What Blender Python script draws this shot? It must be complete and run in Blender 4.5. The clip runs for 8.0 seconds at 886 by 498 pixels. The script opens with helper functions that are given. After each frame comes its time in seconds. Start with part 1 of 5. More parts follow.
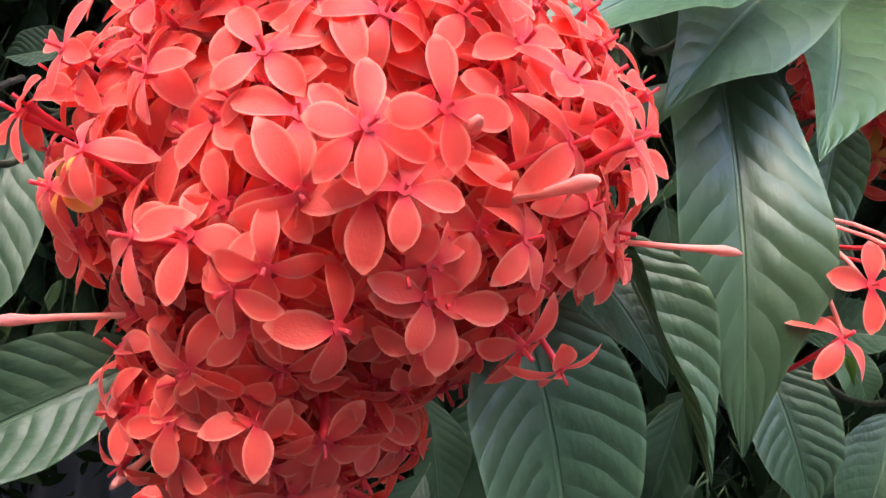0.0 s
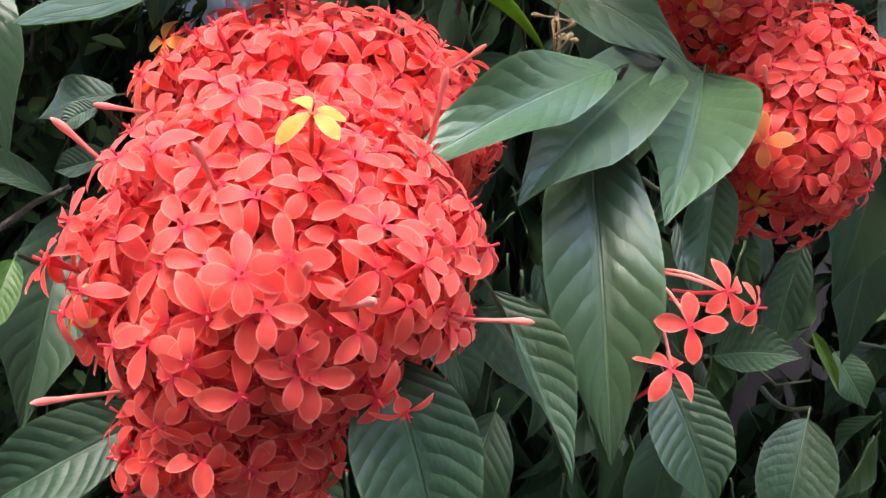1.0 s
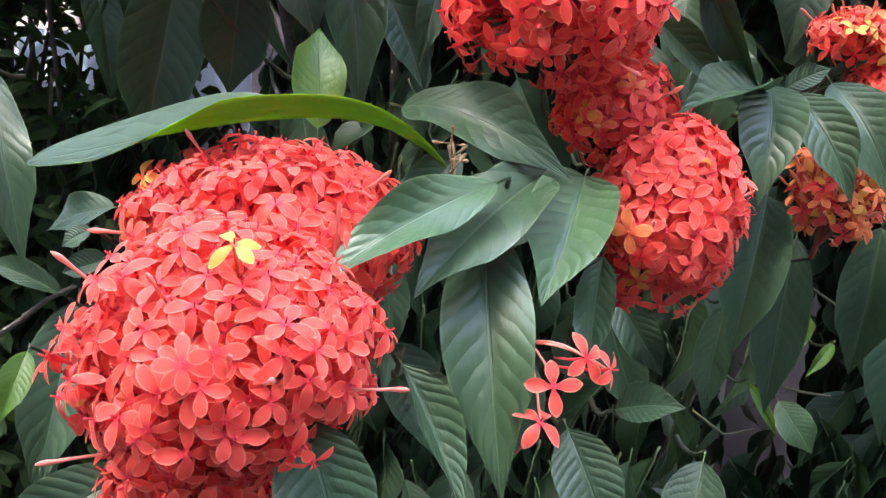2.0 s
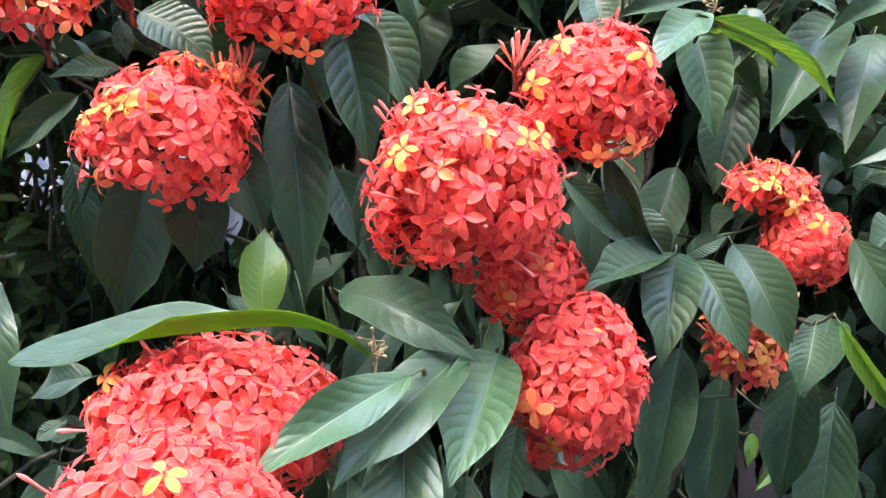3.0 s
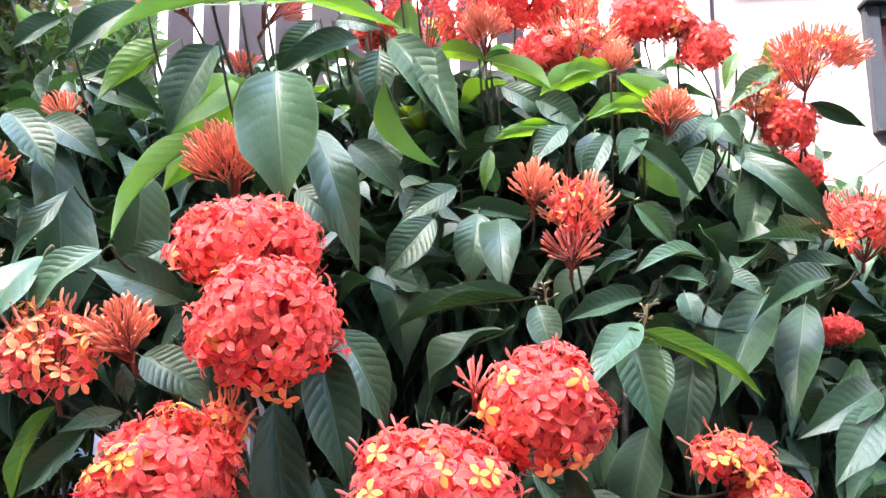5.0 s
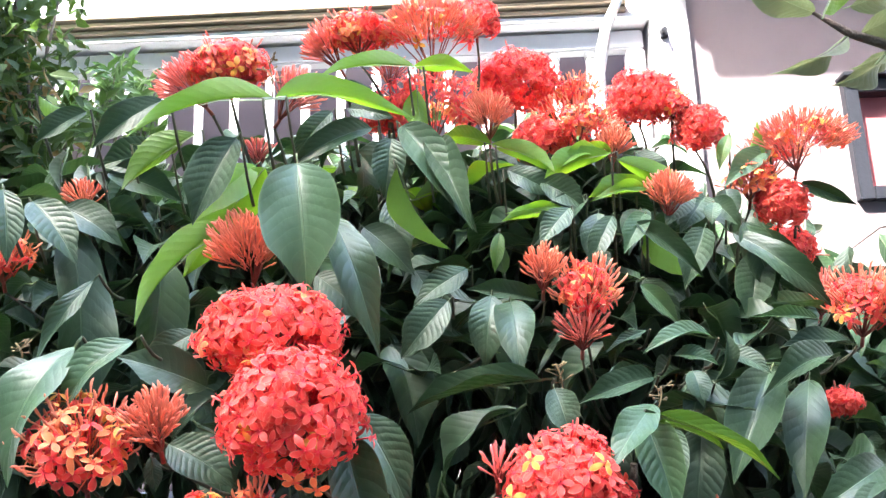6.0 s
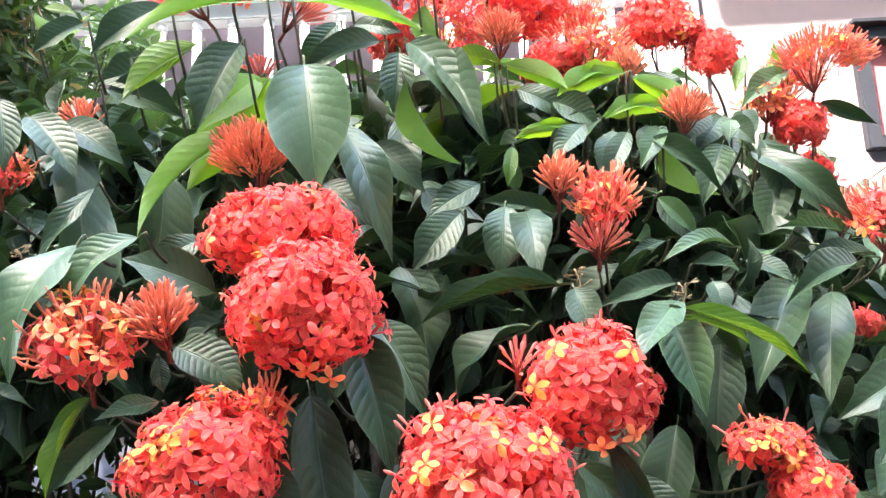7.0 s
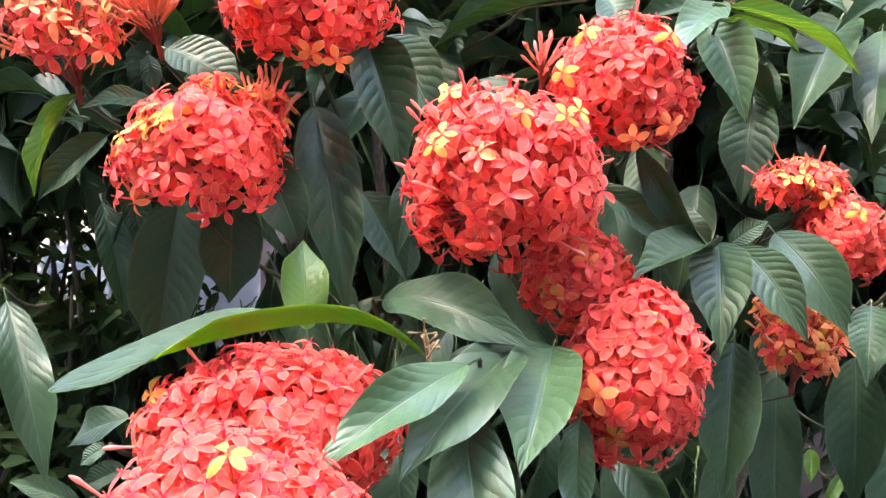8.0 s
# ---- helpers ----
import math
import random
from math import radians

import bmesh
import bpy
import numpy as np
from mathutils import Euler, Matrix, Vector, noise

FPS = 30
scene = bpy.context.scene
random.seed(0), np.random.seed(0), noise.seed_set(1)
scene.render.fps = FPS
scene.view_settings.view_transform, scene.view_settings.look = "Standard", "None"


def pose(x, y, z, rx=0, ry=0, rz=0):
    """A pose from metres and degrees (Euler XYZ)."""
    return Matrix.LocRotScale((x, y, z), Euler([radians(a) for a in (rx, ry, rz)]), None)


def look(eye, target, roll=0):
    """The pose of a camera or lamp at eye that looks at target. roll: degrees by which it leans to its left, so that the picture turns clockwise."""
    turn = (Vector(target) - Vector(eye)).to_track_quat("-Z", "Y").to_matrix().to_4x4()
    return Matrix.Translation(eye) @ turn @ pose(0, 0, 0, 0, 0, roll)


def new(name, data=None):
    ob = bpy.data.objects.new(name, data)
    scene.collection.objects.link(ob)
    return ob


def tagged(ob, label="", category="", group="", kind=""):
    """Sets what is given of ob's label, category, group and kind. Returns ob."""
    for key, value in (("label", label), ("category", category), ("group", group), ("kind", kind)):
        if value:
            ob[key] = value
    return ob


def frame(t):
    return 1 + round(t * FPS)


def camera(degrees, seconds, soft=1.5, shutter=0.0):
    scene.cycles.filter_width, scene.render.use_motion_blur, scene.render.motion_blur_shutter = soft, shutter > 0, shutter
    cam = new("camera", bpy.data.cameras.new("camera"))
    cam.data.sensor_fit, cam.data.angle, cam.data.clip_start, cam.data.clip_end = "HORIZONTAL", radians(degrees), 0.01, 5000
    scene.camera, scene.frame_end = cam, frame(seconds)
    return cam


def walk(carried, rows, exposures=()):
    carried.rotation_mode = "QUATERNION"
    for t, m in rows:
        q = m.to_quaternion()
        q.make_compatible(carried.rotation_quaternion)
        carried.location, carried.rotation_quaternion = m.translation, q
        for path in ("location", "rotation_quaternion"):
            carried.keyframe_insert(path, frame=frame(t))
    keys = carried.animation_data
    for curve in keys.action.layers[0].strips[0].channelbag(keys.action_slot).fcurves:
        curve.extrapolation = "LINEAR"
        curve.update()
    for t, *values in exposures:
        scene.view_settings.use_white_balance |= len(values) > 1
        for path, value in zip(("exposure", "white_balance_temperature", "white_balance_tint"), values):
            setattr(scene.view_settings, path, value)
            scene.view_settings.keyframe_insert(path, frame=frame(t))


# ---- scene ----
cam = camera(58.0, 8.0, soft=1.4)
PATH = [
    (0, (0.090, 0.009, 1.318), (0.308, 1.934, 0.820), 13.0),
    (0.5, (0.105, -0.025, 1.333), (0.263, 1.907, 0.839), 11.8),
    (1, (0.133, -0.060, 1.364), (0.184, 1.880, 0.882), 7.7),
    (1.2, (0.143, -0.074, 1.371), (0.163, 1.870, 0.903), 6.5),
    (2.3, (0.192, -0.157, 1.422), (0.177, 1.821, 1.129), 4.5),
    (2.5, (0.202, -0.167, 1.443), (0.175, 1.815, 1.171), 3.9),
    (3, (0.228, -0.189, 1.484), (0.177, 1.802, 1.302), 3.1),
    (3.5, (0.240, -0.210, 1.512), (0.184, 1.788, 1.446), 2.3),
    (4, (0.231, -0.227, 1.531), (0.182, 1.770, 1.607), 0.7),
    (4.5, (0.243, -0.238, 1.569), (0.170, 1.753, 1.734), -0.2),
    (5, (0.265, -0.257, 1.577), (0.177, 1.718, 1.880), -1.1),
    (5.2, (0.262, -0.264, 1.580), (0.188, 1.707, 1.911), -1.2),
    (6.3, (0.234, -0.291, 1.597), (0.184, 1.648, 2.084), -2.2),
    (6.5, (0.244, -0.291, 1.592), (0.180, 1.646, 2.089), -2.2),
    (7, (0.218, -0.247, 1.529), (0.174, 1.711, 1.937), -2.4),
    (7.5, (0.187, -0.195, 1.468), (0.150, 1.798, 1.630), -1.8),
    (8, (0.204, -0.182, 1.419), (0.136, 1.816, 1.473), -1.3),
]
EXPOSURES = [(0.0, 4.45, 6850, 10), (1.0, 4.45, 6850, 10), (2.5, 4.95, 6500, 10), (3.0, 5.05, 6500, 10), (3.5, 4.95, 6500, 10), (4.0, 4.88, 6350, 10), (4.5, 5.03, 6300, 10), (6.5, 4.85, 6400, 10), (7.2, 5.12, 6900, 10), (8.0, 5.20, 7000, 10)]
walk(cam, [(t, look(eye, target, roll)) for t, eye, target, roll in PATH], EXPOSURES)

# ---- world, sun, exposure ----
world = bpy.data.worlds.new("sky")
scene.world = world
world.use_nodes = True
wn = world.node_tree.nodes
sky = wn.new("ShaderNodeTexSky")
sky.sky_type, sky.sun_disc = "NISHITA", False
sky.sun_elevation, sky.sun_rotation = radians(48), radians(216)
sky.air_density, sky.dust_density = 1.0, 3.0
world.node_tree.links.new(sky.outputs[0], wn["Background"].inputs[0])
wn["Background"].inputs[1].default_value = 0.15

sun = new("sun", bpy.data.lights.new("sun", "SUN"))
sun.data.energy, sun.data.angle, sun.data.color = 2.0, radians(0.6), (1.0, 0.95, 0.88)
SUN_WAY = Vector((0.42, 0.58, -0.80))
sun.matrix_world = Matrix.Translation((-3, -4, 7)) @ SUN_WAY.to_track_quat("-Z", "Y").to_matrix().to_4x4()



# ---- materials ----
def material(name):
    m = bpy.data.materials.new(name)
    m.use_nodes = True
    nt = m.node_tree
    return m, nt, nt.nodes, nt.links, nt.nodes["Principled BSDF"]


def node(nt, kind, **values):
    n = nt.nodes.new(kind)
    for key, value in values.items():
        n.inputs[key.replace("_", " ")].default_value = value
    return n


def calc(nt, op, a, b=None, c=None):
    n = nt.nodes.new("ShaderNodeMath")
    n.operation = op
    for i, v in enumerate((a, b, c)):
        if v is None:
            continue
        if isinstance(v, (int, float)):
            n.inputs[i].default_value = v
        else:
            nt.links.new(v, n.inputs[i])
    return n.outputs[0]


def blend(nt, fac, a, b, how="MIX"):
    n = nt.nodes.new("ShaderNodeMix")
    n.data_type, n.blend_type = "RGBA", how
    for i, v in ((0, fac), (6, a), (7, b)):
        if isinstance(v, (int, float)):
            n.inputs[i].default_value = v
        elif isinstance(v, tuple):
            n.inputs[i].default_value = (*v, 1) if len(v) == 3 else v
        else:
            nt.links.new(v, n.inputs[i])
    return n.outputs[2]


def thin(nt, bsdf, colour, share):
    """Lets part of the light through a thin blade."""
    out = nt.nodes["Material Output"]
    tr = nt.nodes.new("ShaderNodeBsdfTranslucent")
    nt.links.new(colour, tr.inputs[0])
    mix = nt.nodes.new("ShaderNodeMixShader")
    mix.inputs[0].default_value = share
    nt.links.new(bsdf.outputs[0], mix.inputs[1])
    nt.links.new(tr.outputs[0], mix.inputs[2])
    nt.links.new(mix.outputs[0], out.inputs[0])


VEINS = 11.5


def leaf_material(name, low, high, vein, through_colour, share, rough, coat):
    m, nt, nodes, links, bsdf = material(name)
    uv = nodes.new("ShaderNodeUVMap")
    sep = nodes.new("ShaderNodeSeparateXYZ")
    links.new(uv.outputs[0], sep.inputs[0])
    side = calc(nt, "ABSOLUTE", calc(nt, "SUBTRACT", sep.outputs[0], 0.5))
    along = sep.outputs[1]
    # side veins run forward from the midrib and bend towards the tip
    tex = nodes.new("ShaderNodeTexCoord")
    info = nodes.new("ShaderNodeObjectInfo")
    shift = nodes.new("ShaderNodeVectorMath")
    links.new(tex.outputs["Object"], shift.inputs[0])
    links.new(info.outputs["Random"], shift.inputs[1])
    stray = node(nt, "ShaderNodeTexNoise", Scale=3.0, Detail=2.0)
    links.new(shift.outputs[0], stray.inputs[0])
    lead = calc(nt, "ADD", calc(nt, "MULTIPLY", side, 0.22), calc(nt, "MULTIPLY", calc(nt, "MULTIPLY", side, side), 0.34))
    lead = calc(nt, "ADD", lead, calc(nt, "MULTIPLY", stray.outputs[0], 0.07))
    phase = calc(nt, "FRACT", calc(nt, "MULTIPLY", calc(nt, "SUBTRACT", along, lead), VEINS))
    dist = calc(nt, "ABSOLUTE", calc(nt, "SUBTRACT", phase, 0.5))
    line = nodes.new("ShaderNodeMapRange")
    line.inputs[1].default_value, line.inputs[2].default_value = 0.075, 0.01
    links.new(dist, line.inputs[0])
    rib = nodes.new("ShaderNodeMapRange")
    rib.inputs[1].default_value, rib.inputs[2].default_value = 0.020, 0.008
    links.new(side, rib.inputs[0])
    veins = calc(nt, "MAXIMUM", calc(nt, "MULTIPLY", line.outputs[0], 0.20), calc(nt, "MULTIPLY", rib.outputs[0], 0.65))
    big = node(nt, "ShaderNodeTexNoise", Scale=2.2, Detail=3.0)
    fine = node(nt, "ShaderNodeTexNoise", Scale=26.0, Detail=4.0)
    wavy = node(nt, "ShaderNodeTexNoise", Scale=7.0, Detail=2.0)
    links.new(shift.outputs[0], wavy.inputs[0])
    links.new(shift.outputs[0], big.inputs[0])
    links.new(shift.outputs[0], fine.inputs[0])
    geo = nodes.new("ShaderNodeNewGeometry")
    chance = calc(nt, "FRACT", calc(nt, "ADD", info.outputs["Random"], geo.outputs["Random Per Island"]))
    f = calc(nt, "ADD", calc(nt, "MULTIPLY", big.outputs[0], 0.7), calc(nt, "MULTIPLY", chance, 0.5))
    col = blend(nt, f, low, high)
    col = blend(nt, veins, col, vein)
    margin = nodes.new("ShaderNodeMapRange")
    margin.inputs[1].default_value, margin.inputs[2].default_value, margin.inputs[4].default_value = 0.465, 0.49, 0.55
    links.new(side, margin.inputs[0])
    col = blend(nt, margin.outputs[0], col, vein)
    links.new(col, bsdf.inputs["Base Color"])
    bsdf.inputs["Roughness"].default_value = rough
    rr = calc(nt, "ADD", calc(nt, "MULTIPLY", fine.outputs[0], 0.28), rough - 0.12)
    links.new(rr, bsdf.inputs["Roughness"])
    bsdf.inputs["Specular IOR Level"].default_value = coat
    bump = node(nt, "ShaderNodeBump", Strength=0.7, Distance=0.0019)
    fade = nodes.new("ShaderNodeMapRange")
    fade.inputs[1].default_value, fade.inputs[2].default_value = 0.02, 0.14
    links.new(side, fade.inputs[0])
    pillow = calc(nt, "MULTIPLY", calc(nt, "SINE", calc(nt, "MULTIPLY", dist, 3.1416)), fade.outputs[0])
    pillow = calc(nt, "MULTIPLY", pillow, calc(nt, "ADD", calc(nt, "MULTIPLY", chance, 0.28), 0.10))
    height = calc(nt, "ADD", pillow, calc(nt, "ADD", calc(nt, "ADD", calc(nt, "MULTIPLY", fine.outputs[0], 0.14), calc(nt, "MULTIPLY", wavy.outputs[0], 0.6)), calc(nt, "MULTIPLY", rib.outputs[0], -0.5)))
    links.new(height, bump.inputs["Height"])
    links.new(bump.outputs[0], bsdf.inputs["Normal"])
    thin(nt, bsdf, blend(nt, f, through_colour, tuple(0.75 * c for c in through_colour)), share)
    return m


LEAF_TOP = {
    "dark": leaf_material("leaf_upper_side", (0.014, 0.035, 0.014), (0.038, 0.076, 0.033), (0.085, 0.135, 0.070), (0.05, 0.13, 0.02), 0.07, 0.43, 0.46),
    # lighter greens: young leaves, and leaves with sky light put into their colour
    "light": leaf_material("leaf_young_and_skylit_tint", (0.034, 0.078, 0.034), (0.058, 0.116, 0.050), (0.13, 0.20, 0.10), (0.14, 0.28, 0.05), 0.12, 0.38, 0.52),
    "lime": leaf_material("leaf_new_and_backlit_lime", (0.046, 0.105, 0.014), (0.076, 0.155, 0.022), (0.15, 0.23, 0.05), (0.20, 0.36, 0.02), 0.26, 0.40, 0.45),
    # brighter green than the rest: light from behind is put into the colour
    "under": leaf_material("leaf_backlit_tint", (0.070, 0.16, 0.016), (0.105, 0.22, 0.026), (0.16, 0.27, 0.05), (0.28, 0.52, 0.02), 0.45, 0.45, 0.4),
}


def petal_material(name, base, rim, heart, share=0.22):
    m, nt, nodes, links, bsdf = material(name)
    uv = nodes.new("ShaderNodeUVMap")
    sep = nodes.new("ShaderNodeSeparateXYZ")
    links.new(uv.outputs[0], sep.inputs[0])
    side = calc(nt, "ABSOLUTE", calc(nt, "SUBTRACT", sep.outputs[0], 0.5))
    along = sep.outputs[1]
    edge = nodes.new("ShaderNodeMapRange")
    edge.inputs[1].default_value, edge.inputs[2].default_value, edge.inputs[4].default_value = 0.37, 0.47, 0.9
    tipward = calc(nt, "SUBTRACT", calc(nt, "MULTIPLY", along, 1.0), 0.49)
    links.new(calc(nt, "MAXIMUM", side, tipward), edge.inputs[0])
    core = nodes.new("ShaderNodeMapRange")
    core.inputs[1].default_value, core.inputs[2].default_value, core.inputs[4].default_value = 0.30, 0.02, 0.8
    links.new(along, core.inputs[0])
    info = nodes.new("ShaderNodeObjectInfo")
    tex = nodes.new("ShaderNodeTexCoord")
    shift = nodes.new("ShaderNodeVectorMath")
    links.new(tex.outputs["Object"], shift.inputs[0])
    links.new(info.outputs["Random"], shift.inputs[1])
    grain = node(nt, "ShaderNodeTexNoise", Scale=160.0, Detail=3.0)
    links.new(shift.outputs[0], grain.inputs[0])
    streak = node(nt, "ShaderNodeTexNoise", Scale=14.0, Detail=2.0)
    links.new(uv.outputs[0], streak.inputs[0])
    col = blend(nt, calc(nt, "MULTIPLY", info.outputs["Random"], 0.5), base, tuple(0.86 * c for c in base))
    col = blend(nt, calc(nt, "MULTIPLY", grain.outputs[0], 0.35), col, rim)
    col = blend(nt, edge.outputs[0], col, rim)
    col = blend(nt, core.outputs[0], col, heart)
    links.new(col, bsdf.inputs["Base Color"])
    bsdf.inputs["Roughness"].default_value = 0.5
    bsdf.inputs["Specular IOR Level"].default_value = 0.3
    bsdf.inputs["Sheen Weight"].default_value = 0.14
    bsdf.inputs["Sheen Roughness"].default_value = 0.4
    bump = node(nt, "ShaderNodeBump", Strength=0.25, Distance=0.0006)
    links.new(streak.outputs[0], bump.inputs["Height"])
    links.new(bump.outputs[0], bsdf.inputs["Normal"])
    thin(nt, bsdf, col, share)
    return m


RED = petal_material("petal_coral_red", (0.93, 0.078, 0.058), (0.96, 0.27, 0.19), (0.84, 0.028, 0.072), 0.44)
ORANGE = petal_material("petal_orange", (0.90, 0.21, 0.065), (0.95, 0.42, 0.17), (0.80, 0.10, 0.05), 0.3)
YELLOW = petal_material("petal_yellow", (0.86, 0.40, 0.065), (0.88, 0.50, 0.15), (0.85, 0.24, 0.05), 0.3)
BUD = petal_material("bud_orange_red", (0.86, 0.29, 0.15), (0.92, 0.46, 0.30), (0.84, 0.30, 0.17), 0.34)
PINKBUD = petal_material("bud_pink", (0.86, 0.26, 0.20), (0.92, 0.44, 0.37), (0.86, 0.28, 0.22), 0.38)


def plain(name, low, high, rough=0.7, scale=6.0, bump_by=0.3, metal=0.0, detail=6.0):
    m, nt, nodes, links, bsdf = material(name)
    tex = nodes.new("ShaderNodeTexCoord")
    big = node(nt, "ShaderNodeTexNoise", Scale=scale, Detail=detail)
    fine = node(nt, "ShaderNodeTexNoise", Scale=scale * 14, Detail=4.0)
    for n in (big, fine):
        links.new(tex.outputs["Object"], n.inputs[0])
    f = calc(nt, "ADD", calc(nt, "MULTIPLY", big.outputs[0], 0.75), calc(nt, "MULTIPLY", fine.outputs[0], 0.25))
    ramp = nodes.new("ShaderNodeMapRange")
    ramp.inputs[1].default_value, ramp.inputs[2].default_value = 0.32, 0.68
    links.new(f, ramp.inputs[0])
    links.new(blend(nt, ramp.outputs[0], low, high), bsdf.inputs["Base Color"])
    links.new(calc(nt, "ADD", calc(nt, "MULTIPLY", fine.outputs[0], 0.25), rough - 0.12), bsdf.inputs["Roughness"])
    bsdf.inputs["Metallic"].default_value = metal
    bump = node(nt, "ShaderNodeBump", Strength=bump_by, Distance=0.004)
    links.new(fine.outputs[0], bump.inputs["Height"])
    links.new(bump.outputs[0], bsdf.inputs["Normal"])
    return m


STALK = plain("red_brown_stalk", (0.20, 0.035, 0.025), (0.32, 0.07, 0.04), 0.6, 40)
LEAF_STALK = plain("pale_green_leaf_stalk", (0.09, 0.13, 0.05), (0.14, 0.19, 0.08), 0.6, 40)
STEM = plain("green_brown_stem", (0.035, 0.040, 0.018), (0.075, 0.070, 0.035), 0.7, 30)
BARK = plain("grey_brown_bark", (0.055, 0.042, 0.032), (0.13, 0.105, 0.08), 0.85, 18, 0.8)
PALE_BARK = plain("pale_grey_bark", (0.50, 0.48, 0.46), (0.74, 0.72, 0.70), 0.8, 22, 0.6)
DRY = plain("dry_seed_brown", (0.16, 0.11, 0.05), (0.30, 0.22, 0.11), 0.8, 60)
WHITE_WALL = plain("white_painted_render", (0.40, 0.375, 0.385), (0.48, 0.455, 0.465), 0.8, 1.3, 0.25)
MAUVE_WALL = plain("mauve_grey_painted_render", (0.112, 0.090, 0.098), (0.150, 0.122, 0.130), 0.8, 1.6, 0.25)
WHITE_PAINT = plain("white_gloss_paint", (0.56, 0.56, 0.58), (0.66, 0.66, 0.67), 0.5, 5, 0.15)
BROWN_PAINT = plain("tan_brown_painted_moulding", (0.24, 0.19, 0.13), (0.34, 0.27, 0.19), 0.55, 6, 0.2)
GREY_FRAME = plain("dark_blue_grey_frame", (0.006, 0.007, 0.010), (0.011, 0.012, 0.017), 0.45, 8, 0.15)
PINK_PANEL = plain("pink_red_panel", (0.34, 0.090, 0.095), (0.42, 0.12, 0.12), 0.6, 3, 0.1)
ROOF_SHEET = plain("white_corrugated_sheet", (0.70, 0.72, 0.78), (0.82, 0.84, 0.88), 0.45, 2, 0.1)
# greyer copy of the white sheet: the fence's shade is in its colour
FENCE_SHEET = plain("white_sheet_darkened_for_shade", (0.30, 0.32, 0.37), (0.42, 0.44, 0.50), 0.55, 2, 0.1)
SOIL = plain("dark_damp_soil", (0.030, 0.022, 0.016), (0.075, 0.055, 0.040), 0.95, 7, 1.0)
OTHER_WALL = plain("weathered_grey_render", (0.16, 0.16, 0.155), (0.24, 0.24, 0.23), 0.85, 1.1, 0.3)


# ---- mesh helpers ----
def part(name, bm, mat, parent=None, label=""):
    """One bmesh as one mesh object under a thing or a part."""
    me = bpy.data.meshes.new(name)
    bm.to_mesh(me)
    bm.free()
    for x in mat if isinstance(mat, (list, tuple)) else [mat]:
        me.materials.append(x)
    ob = new(name, me)
    if parent:
        ob.parent = parent
        ob.matrix_parent_inverse = parent.matrix_world.inverted()
    if label:
        tagged(ob, label)
    return ob


def box(bm, lo, hi, bevel=0.0):
    got = bmesh.ops.create_cube(bm, size=1.0, matrix=Matrix.Translation([(a + b) / 2 for a, b in zip(lo, hi)]) @ Matrix.Diagonal([b - a for a, b in zip(lo, hi)] + [1]))
    if bevel:
        edges = list({e for v in got["verts"] for e in v.link_edges})
        bmesh.ops.bevel(bm, geom=edges, offset=bevel, segments=2, affect="EDGES")
    return bm


def tube(bm, points, radii, sides=8, cap=True):
    """A tapered, bent pipe along points."""
    rings = []
    ref = Vector((0.31, 0.52, 0.8)).normalized()
    for i, p in enumerate(points):
        p = Vector(p)
        way = (Vector(points[min(i + 1, len(points) - 1)]) - Vector(points[max(i - 1, 0)])).normalized()
        a = way.cross(ref).normalized()
        b = way.cross(a)
        rings.append([bm.verts.new(p + radii[i] * (a * math.cos(k * math.tau / sides) + b * math.sin(k * math.tau / sides))) for k in range(sides)])
    for r, s in zip(rings, rings[1:]):
        for k in range(sides):
            bm.faces.new((r[k], r[(k + 1) % sides], s[(k + 1) % sides], s[k])).smooth = True
    if cap:
        bm.faces.new(rings[0][::-1])
        bm.faces.new(rings[-1])
    return bm


def bent(a, b, lift, n=7):
    """Points on an arc from a to b that bulges by the vector lift."""
    a, b, lift = Vector(a), Vector(b), Vector(lift)
    return [a.lerp(b, i / (n - 1)) + lift * (4 * (i / (n - 1)) * (1 - i / (n - 1))) for i in range(n)]


